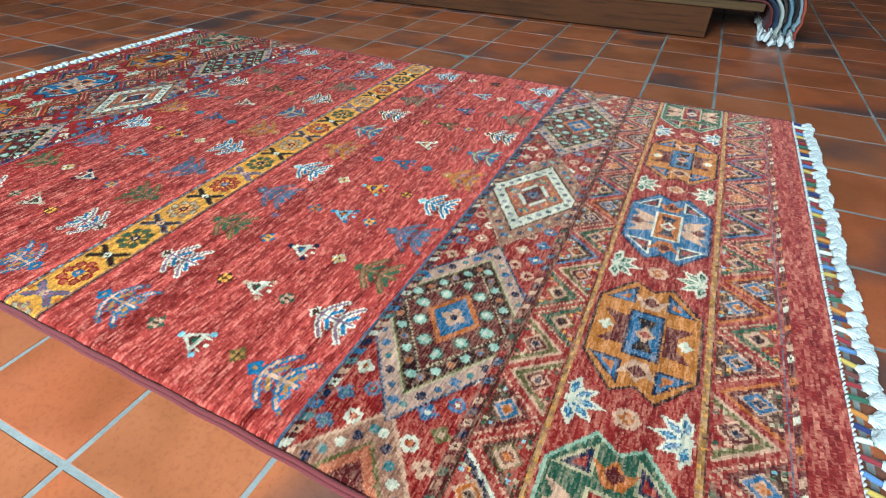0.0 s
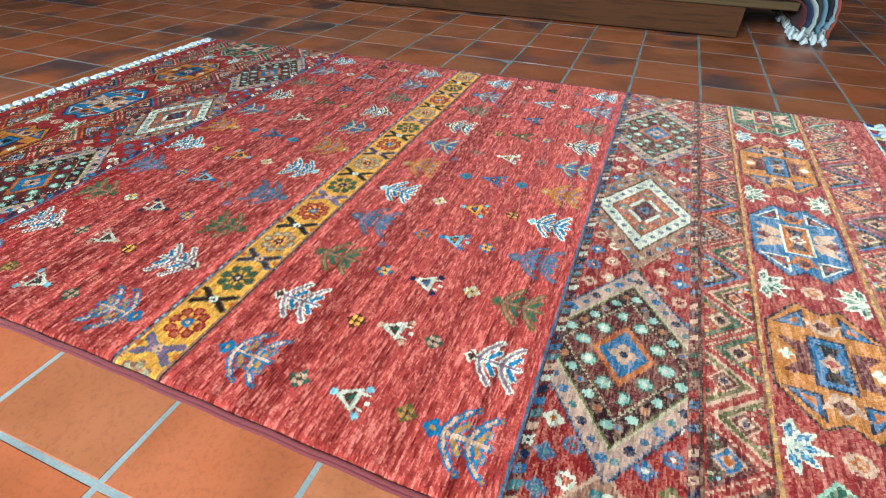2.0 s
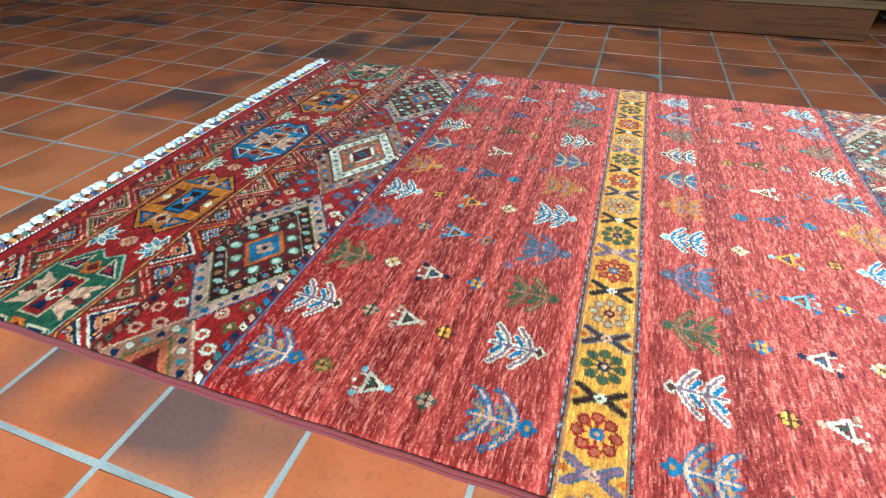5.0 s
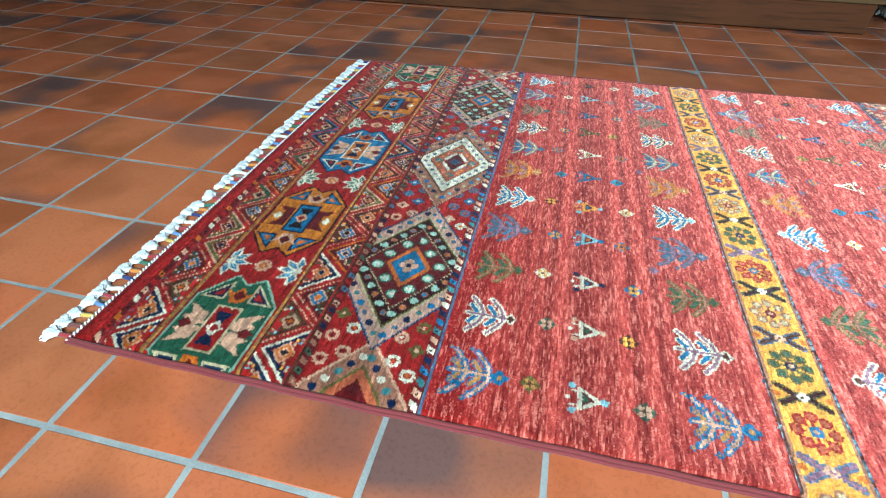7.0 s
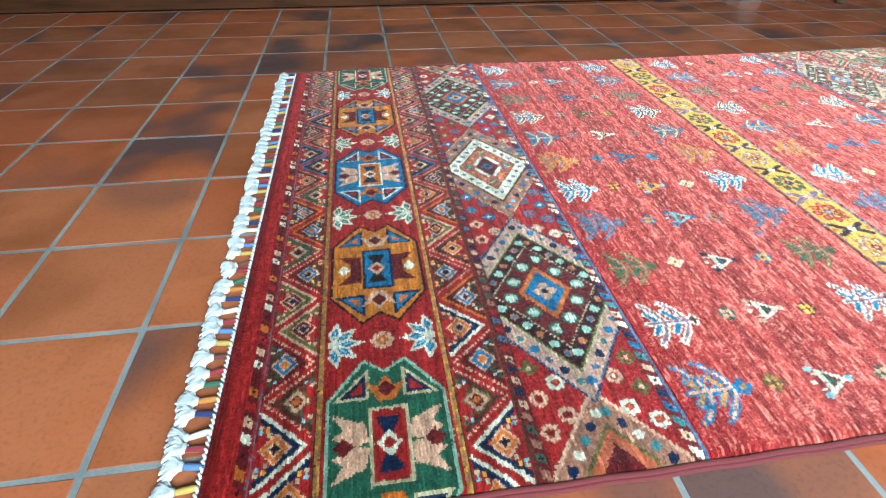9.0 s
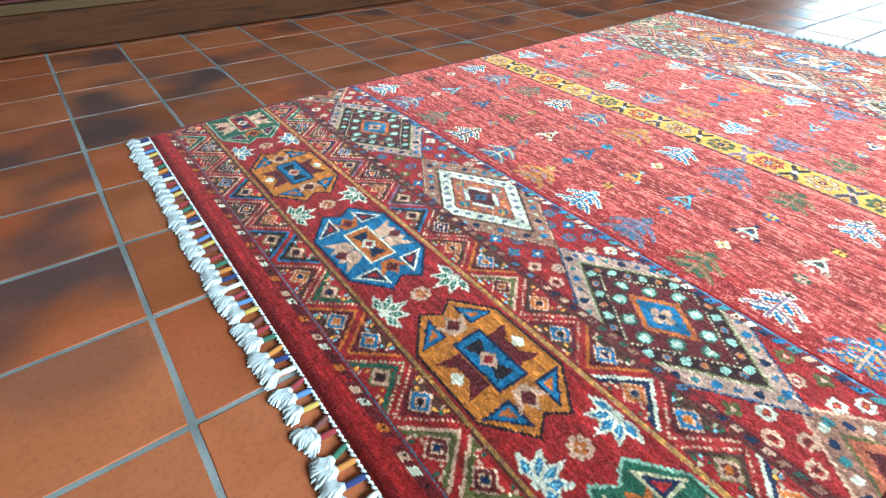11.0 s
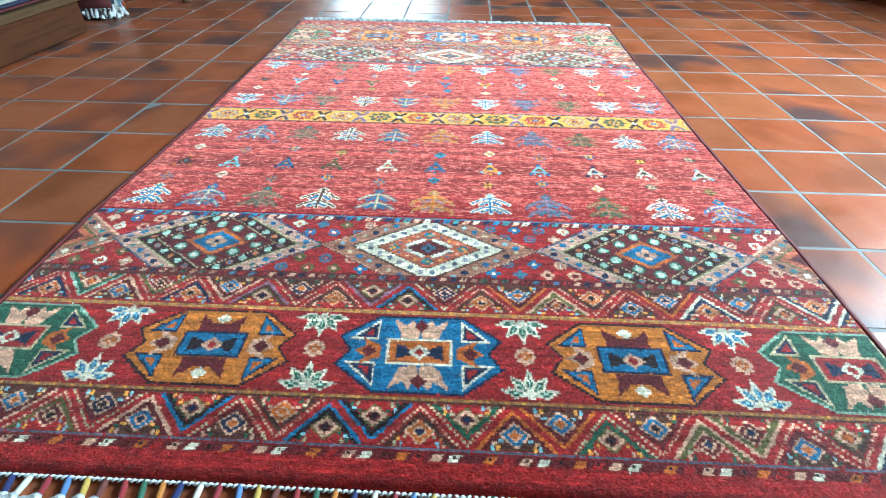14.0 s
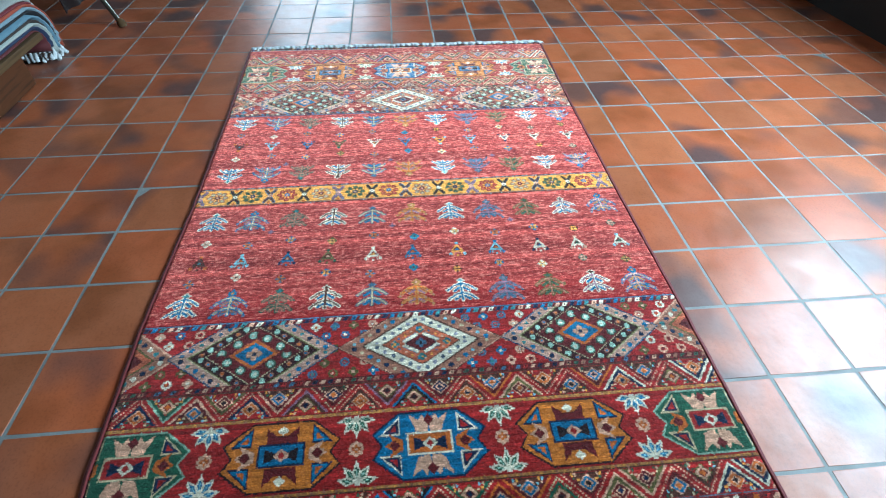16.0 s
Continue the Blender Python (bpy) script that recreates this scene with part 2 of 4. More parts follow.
# ---- the rug ----
KN = 0.0020                      # one knot
HALF_W = 0.667                   # half width of the woven design
S_END = 1.022                    # half length of the design
COLS, ROWS = int(2 * HALF_W / KN), int(S_END / KN)
PAL = {k: np.array(lin(*v)) for k, v in dict(
    red=(157, 31, 29), clay=(160, 104, 82), rust=(186, 92, 62), blush=(188, 142, 124), dred=(98, 24, 26), mint=(158, 190, 170), fern=(58, 84, 66), maroon=(52, 13, 16), navy=(10, 32, 60), blue=(14, 102, 140), lblue=(126, 178, 186),
    cream=(220, 208, 182), bone=(190, 170, 132), gold=(236, 156, 66), orange=(196, 98, 36), peach=(212, 158, 128), green=(34, 84, 62), lgreen=(140, 172, 146),
    brown=(78, 42, 30), teal=(52, 116, 118), dark=(32, 15, 18), olive=(96, 88, 46), amber=(194, 108, 36), tan=(182, 124, 66), mauve=(140, 96, 112), grey=(132, 128, 140), yellow=(226, 166, 92),
    slate=(66, 100, 124), dusk=(84, 94, 108)).items()}


class Weave:
    """Half of the rug's design: s outwards from the middle of the gold band, w across."""

    def __init__(self, seed, abrash, border, wear_and_light):
        self.abrash, self.border, self.wear_and_light = abrash, border, wear_and_light
        self.rng = np.random.default_rng(seed)
        self.s = (np.arange(ROWS) + 0.5) * KN
        self.w = (np.arange(COLS) + 0.5) * KN - HALF_W
        self.c = np.zeros((ROWS, COLS, 3))
        self.c[:] = PAL["red"]
        self.ground = np.ones((ROWS, COLS), bool)
        self.lo, self.hi = 0.0, 9.0

    def clip(self, lo=0.0, hi=9.0):
        self.lo, self.hi = lo, hi

    def window(self, s0, s1, w0, w1):
        s0, s1 = max(s0, self.lo), min(s1, self.hi)
        i0, i1 = np.searchsorted(self.s, (s0, s1))
        j0, j1 = np.searchsorted(self.w, (w0, w1))
        return slice(i0, i1), slice(j0, j1), self.s[i0:i1, None], self.w[None, j0:j1]

    def put(self, win, mask, colour):
        a, b = win[0], win[1]
        self.c[a, b][mask] = PAL[colour]
        self.ground[a, b][mask] = False

    def rect(self, s0, s1, w0, w1, colour):
        win = self.window(s0, s1, w0, w1)
        self.put(win, np.ones((win[2].shape[0], win[3].shape[1]), bool), colour)

    def poly(self, pts, colour):
        p = np.array(pts, float)
        win = self.window(p[:, 0].min(), p[:, 0].max(), p[:, 1].min(), p[:, 1].max())
        S, W = np.broadcast_arrays(win[2], win[3])
        inside = np.zeros(S.shape, bool)
        for (a0, b0), (a1, b1) in zip(p, np.roll(p, -1, 0)):
            if a0 == a1:
                continue
            cross = ((a0 > S) != (a1 > S)) & (W < (b1 - b0) * (S - a0) / (a1 - a0) + b0)
            inside ^= cross
        self.put(win, inside, colour)

    def disc(self, s, w, r, colour, r2=None):
        r2 = r2 or r
        win = self.window(s - r, s + r, w - r2, w + r2)
        self.put(win, ((win[2] - s) / r) ** 2 + ((win[3] - w) / r2) ** 2 <= 1, colour)

    def lozenge(self, s, w, hs, hw, colour, inner=0.0):
        win = self.window(s - hs, s + hs, w - hw, w + hw)
        d = abs(win[2] - s) / hs + abs(win[3] - w) / hw
        self.put(win, (d <= 1) & (d >= inner), colour)

    def line(self, p, q, wide, colour):
        (a, b), (c, d) = p, q
        h = wide / 2
        win = self.window(min(a, c) - h, max(a, c) + h, min(b, d) - h, max(b, d) + h)
        k = np.clip(((win[2] - a) * (c - a) + (win[3] - b) * (d - b)) / max((c - a) ** 2 + (d - b) ** 2, 1e-9), 0, 1)
        self.put(win, np.hypot(win[2] - a - k * (c - a), win[3] - b - k * (d - b)) <= h, colour)

    def path(self, pts, wide, colour):
        for p, q in zip(pts, pts[1:]):
            self.line(p, q, wide, colour)

    def beads(self, p, q, step, r, colour):
        n = max(2, int(math.hypot(q[0] - p[0], q[1] - p[1]) / step))
        for i in range(n + 1):
            self.disc(p[0] + (q[0] - p[0]) * i / n, p[1] + (q[1] - p[1]) * i / n, r, colour)

    # -- small motifs; "up" is towards the middle of the rug --
    def posy(self, s, w, petal, heart, r=0.0072):
        for ds, dw in ((-1, 0), (1, 0), (0, -1), (0, 1)):
            self.disc(s + ds * r * 1.15, w + dw * r * 1.15, r * 0.85, petal)
        self.disc(s, w, r * 0.6, heart)

    def star_flower(self, s, w, edge, petal, r=0.0135):
        """A small four-petalled flower with an outline of another colour."""
        self.lozenge(s, w, r * 1.15, r * 1.15, edge)
        self.flake(s, w, r * 0.82, edge)
        for ds, dw in ((-1, -1), (1, 1), (-1, 1), (1, -1)):
            self.disc(s + ds * r * 0.36, w + dw * r * 0.36, r * 0.30, petal)
        self.disc(s, w, r * 0.2, "brown" if petal != "brown" else "cream")

    def rosette(self, s, w, petal, heart, r=0.010):
        for a in range(8):
            self.disc(s + r * math.cos(a * math.pi / 4), w + r * math.sin(a * math.pi / 4), r * 0.40, petal)
        self.disc(s, w, r * 0.36, heart)

    def sprig(self, s, w, style, k=1.0):
        """A little tree: bud towards the middle, two pairs of slanting arms, pointed leaves between them."""
        edge, fill, stem, bud = style
        arms, leaves = [], []
        for side in (-1, 1):
            arms.append([(-0.020, side * 0.003), (-0.013, side * 0.019), (0.002, side * 0.037)])
            arms.append([(0.012, side * 0.003), (0.018, side * 0.019), (0.033, side * 0.036)])
            leaves.append([(-0.006, side * 0.006), (0.004, side * 0.019)])
            leaves.append([(0.023, side * 0.006), (0.032, side * 0.018)])
        put = lambda pts: [(s + a * k, w + b * k) for a, b in pts]
        for leaf in leaves:
            self.path(put(leaf), 0.0105 * k, edge)
        for arm in arms:
            self.path(put(arm), 0.0102 * k, edge)
        self.path(put([(-0.030, 0), (0.036, 0)]), 0.0100 * k, edge)
        self.lozenge(s - 0.031 * k, w, 0.0105 * k, 0.0130 * k, edge)
        for leaf in leaves:
            self.path(put(leaf), 0.0066 * k, fill)
        for arm in arms:
            self.path(put(arm), 0.0044 * k, stem)
        self.path(put([(-0.030, 0), (0.036, 0)]), 0.0042 * k, stem)
        self.lozenge(s - 0.031 * k, w, 0.0062 * k, 0.0085 * k, bud)

    def bush(self, s, w, style, k=1.0):
        """The same tree in muted wool, with broken outlines and small buds at the tips."""
        edge, fill, stem, bud = style
        self.sprig(s, w, (edge, fill, stem, bud), k)
        for a, b in ((0.011, 0.043), (0.041, 0.040), (0.020, 0.022), (-0.006, 0.027), (0.033, 0.014)):
            for side in (-1, 1):
                self.lozenge(s + a * k, w + side * b * k, 0.0052 * k, 0.0052 * k, edge)
                self.lozenge(s + a * k, w + side * b * k, 0.0026 * k, 0.0026 * k, fill)
        self.posy(s - 0.034 * k, w, edge, bud, 0.0062 * k)

    def lamp_motif(self, s, w, edge, fill, bead):
        self.poly([(s - 0.019, w - 0.003), (s - 0.019, w + 0.003), (s + 0.011, w + 0.020), (s + 0.011, w - 0.020)], edge)
        self.poly([(s - 0.012, w), (s + 0.0055, w + 0.012), (s + 0.0055, w - 0.012)], "dred" if fill != "dred" else "navy")
        self.poly([(s - 0.006, w), (s + 0.004, w + 0.007), (s + 0.004, w - 0.007)], fill)
        self.disc(s - 0.024, w, 0.0058, bead)
        for side in (-1, 1):
            self.disc(s + 0.018, w + side * 0.020, 0.0050, bead)
            self.line((s + 0.011, w + side * 0.010), (s + 0.022, w + side * 0.012), 0.003, edge)
        self.disc(s + 0.024, w, 0.0034, edge)

    def slant_guard(self, s0, s1, colours, base, step=0.0135):
        self.rect(s0, s1, -1, 1, base)
        n = int(2 * HALF_W / step) + 2
        for i in range(n):
            w = -HALF_W + i * step
            c = colours[(i * 3 + i // 5) % len(colours)]
            self.poly([(s0 + 0.0012, w), (s0 + 0.0012, w + step * 0.58), (s1 - 0.0012, w + step * 0.98), (s1 - 0.0012, w + step * 0.40)], c)
            if i % 2:
                self.disc((s0 + s1) / 2, w + step * 0.5, 0.0022, "dark")

    def zigzag(self, s0, s1, flip):
        self.rect(s0, s1, -1, 1, "red")
        step, h = 0.117, s1 - s0
        sets = [("bone", "dred", "navy"), ("peach", "brown", "orange"), ("lgreen", "green", "peach"), ("peach", "dred", "blue"), ("mauve", "brown", "peach"),
                ("blue", "dark", "peach"), ("orange", "dred", "blue"), ("peach", "olive", "dred"), ("cream", "navy", "orange")]
        for i in range(-7, 8):
            for outer in (0, 1):
                mid = (i + 0.5 * outer) * step + (-0.005 if flip else -0.033)
                base, tip = (s1, s0 + h * 0.06) if outer ^ flip else (s0, s1 - h * 0.06)
                a, b, c = sets[(i * 4 + outer * 5 + int(self.rng.integers(2))) % len(sets)]
                d = 1 if tip > base else -1
                hb = step * 0.43
                beaded = (i + outer) % 2 == 0
                if not beaded:
                    self.poly([(base, mid - hb), (base, mid + hb), (tip, mid)], a)
                for q, col in ((0.88, b), (0.70, "red" if b != "dred" else "brown")):
                    self.poly([(base, mid - hb * q), (base, mid + hb * q), (base + (tip - base) * q, mid)], col)
                if beaded:
                    for side in (-1, 1):
                        self.beads((base, mid + side * hb * 0.96), (tip, mid), 0.0058, 0.0019, "bone" if a in ("bone", "lgreen") else "peach")
                m = base + (tip - base) * 0.36
                for f, col in ((0.30, "peach" if c != "peach" else "olive"), (0.25, c), (0.15, "peach" if c != "peach" else "dred"), (0.10, ("navy", "dark", "orange")[(i + outer) % 3])):
                    self.lozenge(m, mid, h * f, hb * f * 1.35, col)
                for side in (-1, 1):
                    for u, e in ((0.36, 0.012), (0.52, 0.010), (0.58, 0.003), (0.44, 0.003)):
                        self.disc(base + d * e, mid + side * hb * u, 0.0028, ("peach", "gold", "lblue", "bone", "green")[(i + outer + int(u * 50)) % 5])

    def fan(self, s, w, d, edge, fill):
        """Half a star on a gold line, opening towards d."""
        for a in (-80, -40, 0, 40, 80):
            r = radians(a)
            tip = (s + d * 0.043 * math.cos(r) * (1.0 if a % 80 == 0 else 0.95), w + 0.041 * math.sin(r))
            n1 = (s + d * (0.021 * math.cos(r) - 0.0086 * math.sin(r)), w + 0.021 * math.sin(r) + 0.0086 * math.cos(r))
            n2 = (s + d * (0.021 * math.cos(r) + 0.0086 * math.sin(r)), w + 0.021 * math.sin(r) - 0.0086 * math.cos(r))
            self.poly([(s, w), n1, tip, n2], edge)
        for a in (-80, -40, 0, 40, 80):
            r = radians(a)
            g = lambda f, o: (s + d * (f * math.cos(r) - o * math.sin(r)), w + f * math.sin(r) + o * math.cos(r))
            self.poly([g(0.008, 0), g(0.020, 0.0050), g(0.032, 0), g(0.020, -0.0050)], fill)
            self.line(g(0.013, 0), g(0.023, 0), 0.0022, "lblue" if fill == "blue" else "mint")
        self.disc(s, w, 0.006, edge)

    def medallion(self, s, w, kind):
        body, edge, horn, heart, frame_c, tri = {
            "blue": ("blue", "navy", "peach", "orange", "cream", "cream"),
            "orange": ("amber", "dark", "dred", "blue", "navy", "navy"),
            "green": ("green", "dark", "peach", "red", "bone", "bone")}[kind]
        shape = [(0.026, 0.119), (0.0, 0.100), (-0.026, 0.119), (-0.070, 0.062), (-0.070, -0.062), (-0.026, -0.119), (0, -0.100), (0.026, -0.119), (0.070, -0.062), (0.070, 0.062)]
        sc = lambda f: [(s + a * f, w + b * f) for a, b in shape]
        self.poly(sc(1.0), edge if kind != "green" else "lgreen")
        self.poly(sc(0.955), body)
        # corner triangles
        for a in (-1, 1):
            for b in (-1, 1):
                t = [(s + a * 0.020, w + b * 0.104), (s + a * 0.020, w + b * 0.060), (s + a * 0.062, w + b * 0.060)]
                self.poly(t, tri)
                self.poly([(s + a * 0.0235, w + b * 0.096), (s + a * 0.0235, w + b * 0.0635), (s + a * 0.0540, w + b * 0.0635)], "navy" if kind != "orange" else "blue")
                self.poly([(s + a * 0.0285, w + b * 0.083), (s + a * 0.0285, w + b * 0.0680), (s + a * 0.0435, w + b * 0.0680)], "red" if kind != "orange" else "orange")
        # horns on the two faces along s
        for a in (-1, 1):
            if kind == "orange":
                self.poly([(s + a * 0.024, w + 0.030), (s + a * 0.060, w + 0.034), (s + a * 0.040, w + 0.012), (s + a * 0.040, w - 0.012), (s + a * 0.060, w - 0.034), (s + a * 0.024, w - 0.030)], horn)
                self.lozenge(s + a * 0.050, w, 0.010, 0.012, "cream")
            else:
                for b in (-1, 1):
                    self.poly([(s + a * 0.022, w + b * 0.004), (s + a * 0.026, w + b * 0.026), (s + a * 0.064, w + b * 0.042), (s + a * 0.050, w + b * 0.022), (s + a * 0.062, w + b * 0.012), (s + a * 0.036, w)], horn)
                self.lozenge(s + a * 0.050, w, 0.013, 0.011, "dred")
        # flowers on the two faces along w
        for b in (-1, 1):
            self.poly([(s - 0.024, w + b * 0.084), (s - 0.010, w + b * 0.054), (s + 0.010, w + b * 0.054), (s + 0.024, w + b * 0.084), (s + 0.010, w + b * 0.076), (s, w + b * 0.092), (s - 0.010, w + b * 0.076)], "orange" if kind != "orange" else "peach")
            self.lozenge(s, w + b * 0.072, 0.011, 0.013, "dred")
        # middle plaque
        self.rect(s - 0.023, s + 0.023, w - 0.047, w + 0.047, frame_c)
        self.rect(s - 0.019, s + 0.019, w - 0.043, w + 0.043, heart)
        c2 = "navy" if kind != "orange" else "dark"
        self.poly([(s - 0.014, w - 0.033), (s + 0.014, w - 0.033), (s - 0.0, w), (s + 0.014, w + 0.033), (s - 0.014, w + 0.033), (s + 0.0, w)], c2)
        self.lozenge(s, w, 0.014, 0.016, "cream" if kind != "orange" else "peach")
        self.lozenge(s, w, 0.008, 0.009, "red")

    def ring(self, s, w, hs, hw, n, phase, mark):
        """Marks spaced along the four sides of a lozenge; mark(s, w, index)."""
        k = 0
        for a, b in (((-1, 0), (0, 1)), ((0, 1), (1, 0)), ((1, 0), (0, -1)), ((0, -1), (-1, 0))):
            for i in range(n):
                u = (i + phase) / n
                mark(s + hs * (a[0] + (b[0] - a[0]) * u), w + hw * (a[1] + (b[1] - a[1]) * u), k)
                k += 1

    def outline(self, s, w, hs, hw, colour, step=0.0062, r=0.0019):
        pts = [(s - hs, w), (s, w + hw), (s + hs, w), (s, w - hw), (s - hs, w)]
        for p, q in zip(pts, pts[1:]):
            self.beads(p, q, step, r, colour)

    def flake(self, s, w, r, colour):
        """A small stepped cross."""
        self.rect(s - r, s + r, w - r * 0.55, w + r * 0.55, colour)
        self.rect(s - r * 0.55, s + r * 0.55, w - r, w + r, colour)

    def great_lozenge(self, s, w):
        hs, hw = 0.140, 0.197
        for f, c in ((1.0, "navy"), (0.975, "blush"), (0.785, "bone"), (0.760, "olive"), (0.735, "maroon"), (0.555, "dred"), (0.285, "orange"), (0.225, "blue")):
            self.lozenge(s, w, hs * f, hw * f, c)

        def band(a, b, k):
            self.disc(a, b, 0.0078, "peach")
            self.disc(a, b, 0.0066 if k % 2 else 0.0050, ("slate", "navy", "teal", "blue")[k % 4])

        def dark(a, b, k):
            if k % 2:
                self.flake(a, b, 0.0066, "mint")
            else:
                self.disc(a, b, 0.0060, "clay")
                self.disc(a, b, 0.0034, ("blue", "orange")[k // 2 % 2])

        def inner(a, b, k):
            if k % 2:
                self.disc(a, b, 0.0088, "dred")
            else:
                self.disc(a, b, 0.0118, "fern")
                self.flake(a, b, 0.0082, "mint")
                self.flake(a, b, 0.0040, "cream")

        self.ring(s, w, hs * 0.88, hw * 0.88, 9, 0.5, band)
        self.ring(s, w, hs * 0.65, hw * 0.65, 7, 0.5, dark)
        self.ring(s, w, hs * 0.42, hw * 0.42, 5, 0.5, inner)
        self.outline(s, w, hs * 0.555, hw * 0.555, "bone")
        self.outline(s, w, hs * 0.975, hw * 0.975, "slate")
        self.outline(s, w, hs * 0.285, hw * 0.285, "rust", 0.005, 0.0016)
        for a, b in ((-1, 0), (1, 0), (0, -1), (0, 1)):
            self.disc(s + a * 0.010, w + b * 0.011, 0.0072, "peach")
        self.disc(s, w, 0.0052, "navy")

    def white_lozenge(self, s, w):
        hs, hw = 0.086, 0.134
        for f, c in ((1.47, "brown"), (1.43, "clay"), (1.06, "brown"), (1.0, "cream"), (0.70, "brown"), (0.67, "rust"), (0.43, "slate"), (0.41, "cream"), (0.30, "navy"), (0.28, "dred")):
            self.lozenge(s, w, hs * f, hw * f, c)
        # the inner white frame is open at its four points
        for a, b in ((-1, 0), (1, 0), (0, -1), (0, 1)):
            ps, pw = s + a * 0.39 * hs, w + b * 0.39 * hw
            self.lozenge(ps, pw, 0.013, 0.016, "rust")
            self.posy(s + a * 0.44 * hs, w + b * 0.46 * hw, "teal", "gold", 0.0052)

        def outer(a, b, k):
            self.disc(a, b, 0.0062 if k % 2 else 0.0046, ("lblue", "navy", "bone", "blue")[k % 4])

        def dots(a, b, k):
            self.flake(a, b, 0.0048, ("dusk", "grey")[k % 2])

        self.ring(s, w, hs * 1.24, hw * 1.24, 9, 0.5, outer)
        self.ring(s, w, hs * 0.85, hw * 0.85, 6, 0.5, dots)
        self.ring(s, w, hs * 0.55, hw * 0.55, 5, 0.5, lambda a, b, k: self.disc(a, b, 0.0030, ("blue", "peach", "gold")[k % 3]))
        self.outline(s, w, hs * 1.43, hw * 1.43, "peach")
        self.posy(s, w, "slate", "dark", 0.0066)

    def side_lozenge(self, s, w):
        for f, c in ((1.0, "peach"), (0.93, "clay"), (0.55, "olive"), (0.48, "rust"), (0.3, "dred")):
            self.lozenge(s, w, 0.083 * f, 0.105 * f, c)
        k = 0
        for a, b in (((-1, 0), (0, 1)), ((0, 1), (1, 0)), ((1, 0), (0, -1)), ((0, -1), (-1, 0))):
            for i in range(5):
                u = (i + 0.5) / 5
                self.disc(s + 0.75 * 0.083 * (a[0] + (b[0] - a[0]) * u), w + 0.75 * 0.105 * (a[1] + (b[1] - a[1]) * u), 0.0062, ("navy", "teal", "cream")[k % 3])
                k += 1

    def gold_band(self):
        self.rect(0, 0.045, -1, 1, "slate")
        for i in range(int(2 * HALF_W / 0.011)):
            self.rect(0.0425, 0.045, -HALF_W + 0.011 * i, -HALF_W + 0.011 * i + 0.006, "lblue" if i % 3 else "brown")
        self.rect(0, 0.0425, -1, 1, "brown")
        self.rect(0, 0.0400, -1, 1, "clay")
        self.rect(0, 0.0370, -1, 1, "gold")
        n = 0
        for i in range(-7, 8):
            w = i * 0.107 - 0.039
            # separator: four arms to the corners, with a small cross
            x = w + 0.0535
            dark, rim = (("maroon", "fern"), ("mauve", "slate"), ("maroon", "olive"), ("brown", "slate"))[n % 4]
            for wide, c in ((0.0112, rim), (0.0066, dark)):
                for side in (-1, 1):
                    self.path([(0, x), (0.012, x + side * 0.004), (0.022, x + side * 0.011), (0.029, x + side * 0.015)], wide, c)
            self.disc(0.033, x, 0.005, "orange")
            self.posy(0.0, x, "cream" if n % 2 == 0 else "peach", dark, 0.0042)
            petal, heart, mid = (("rust", "red", "blue"), ("fern", "olive", "navy"), ("bone", "clay", "dred"))[(n + 1) % 3]
            self.disc(0, w, 0.0360, "gold", 0.037)
            for a in range(8):
                r = a * math.pi / 4
                self.disc(0.0225 * math.cos(r), w + 0.0235 * math.sin(r), 0.0084, heart)
                self.disc(0.0225 * math.cos(r), w + 0.0235 * math.sin(r), 0.0052, petal)
                self.line((0.008 * math.cos(r), w + 0.008 * math.sin(r)), (0.016 * math.cos(r), w + 0.016 * math.sin(r)), 0.0036, heart)
            self.disc(0, w, 0.0082, mid)
            self.disc(0, w, 0.0034, "peach")
            n += 1

    def field(self):
        styles = [("cream", "blue", "blue", "teal"), ("blue", "clay", "bone", "tan"), ("fern", "clay", "clay", "teal"), ("cream", "blue", "brown", "brown"),
                  ("dusk", "blue", "bone", "slate"), ("tan", "mauve", "orange", "peach"), ("cream", "blue", "blue", "lblue"), ("dusk", "slate", "mauve", "grey"),
                  ("olive", "fern", "clay", "fern"), ("cream", "blue", "mauve", "brown"), ("blue", "tan", "peach", "tan")]
        small = [("cream", "peach"), ("slate", "orange"), ("blue", "gold"), ("olive", "tan"), ("dusk", "orange"), ("blue", "teal"), ("cream", "yellow"), ("slate", "orange"), ("blue", "gold"), ("brown", "gold"), ("fern", "peach")]
        lamps = [("brown", "teal", "orange"), ("lblue", "orange", "lblue"), ("blue", "peach", "navy"), ("olive", "peach", "green"), ("cream", "gold", "cream"), ("blue", "orange", "slate"),
                 ("gold", "blue", "lblue"), ("lblue", "orange", "blue"), ("cream", "blue", "navy"), ("cream", "green", "peach"), ("cream", "green", "lblue")]
        for k in range(11):
            w = 0.59 - 0.118 * k
            for s in (0.116, 0.430):
                j = float(self.rng.uniform(-0.003, 0.003))
                (self.bush if k in (1, 5, 7, 10) else self.sprig)(s + j, w + j, styles[k], 1.0)
            off = 0.012 if k % 2 else -0.012
            self.star_flower(0.215 + off * 0.6, w - 0.004, *small[k])
            self.lamp_motif(0.283, w + off * 0.3, *lamps[k])
            self.star_flower(0.350 - off * 0.6, w + 0.004, *small[(k * 4 + 7) % 11])
            if k < 10 and k % 3 == 1:
                self.posy(0.17, w - 0.059, "mauve", "slate", 0.0046)

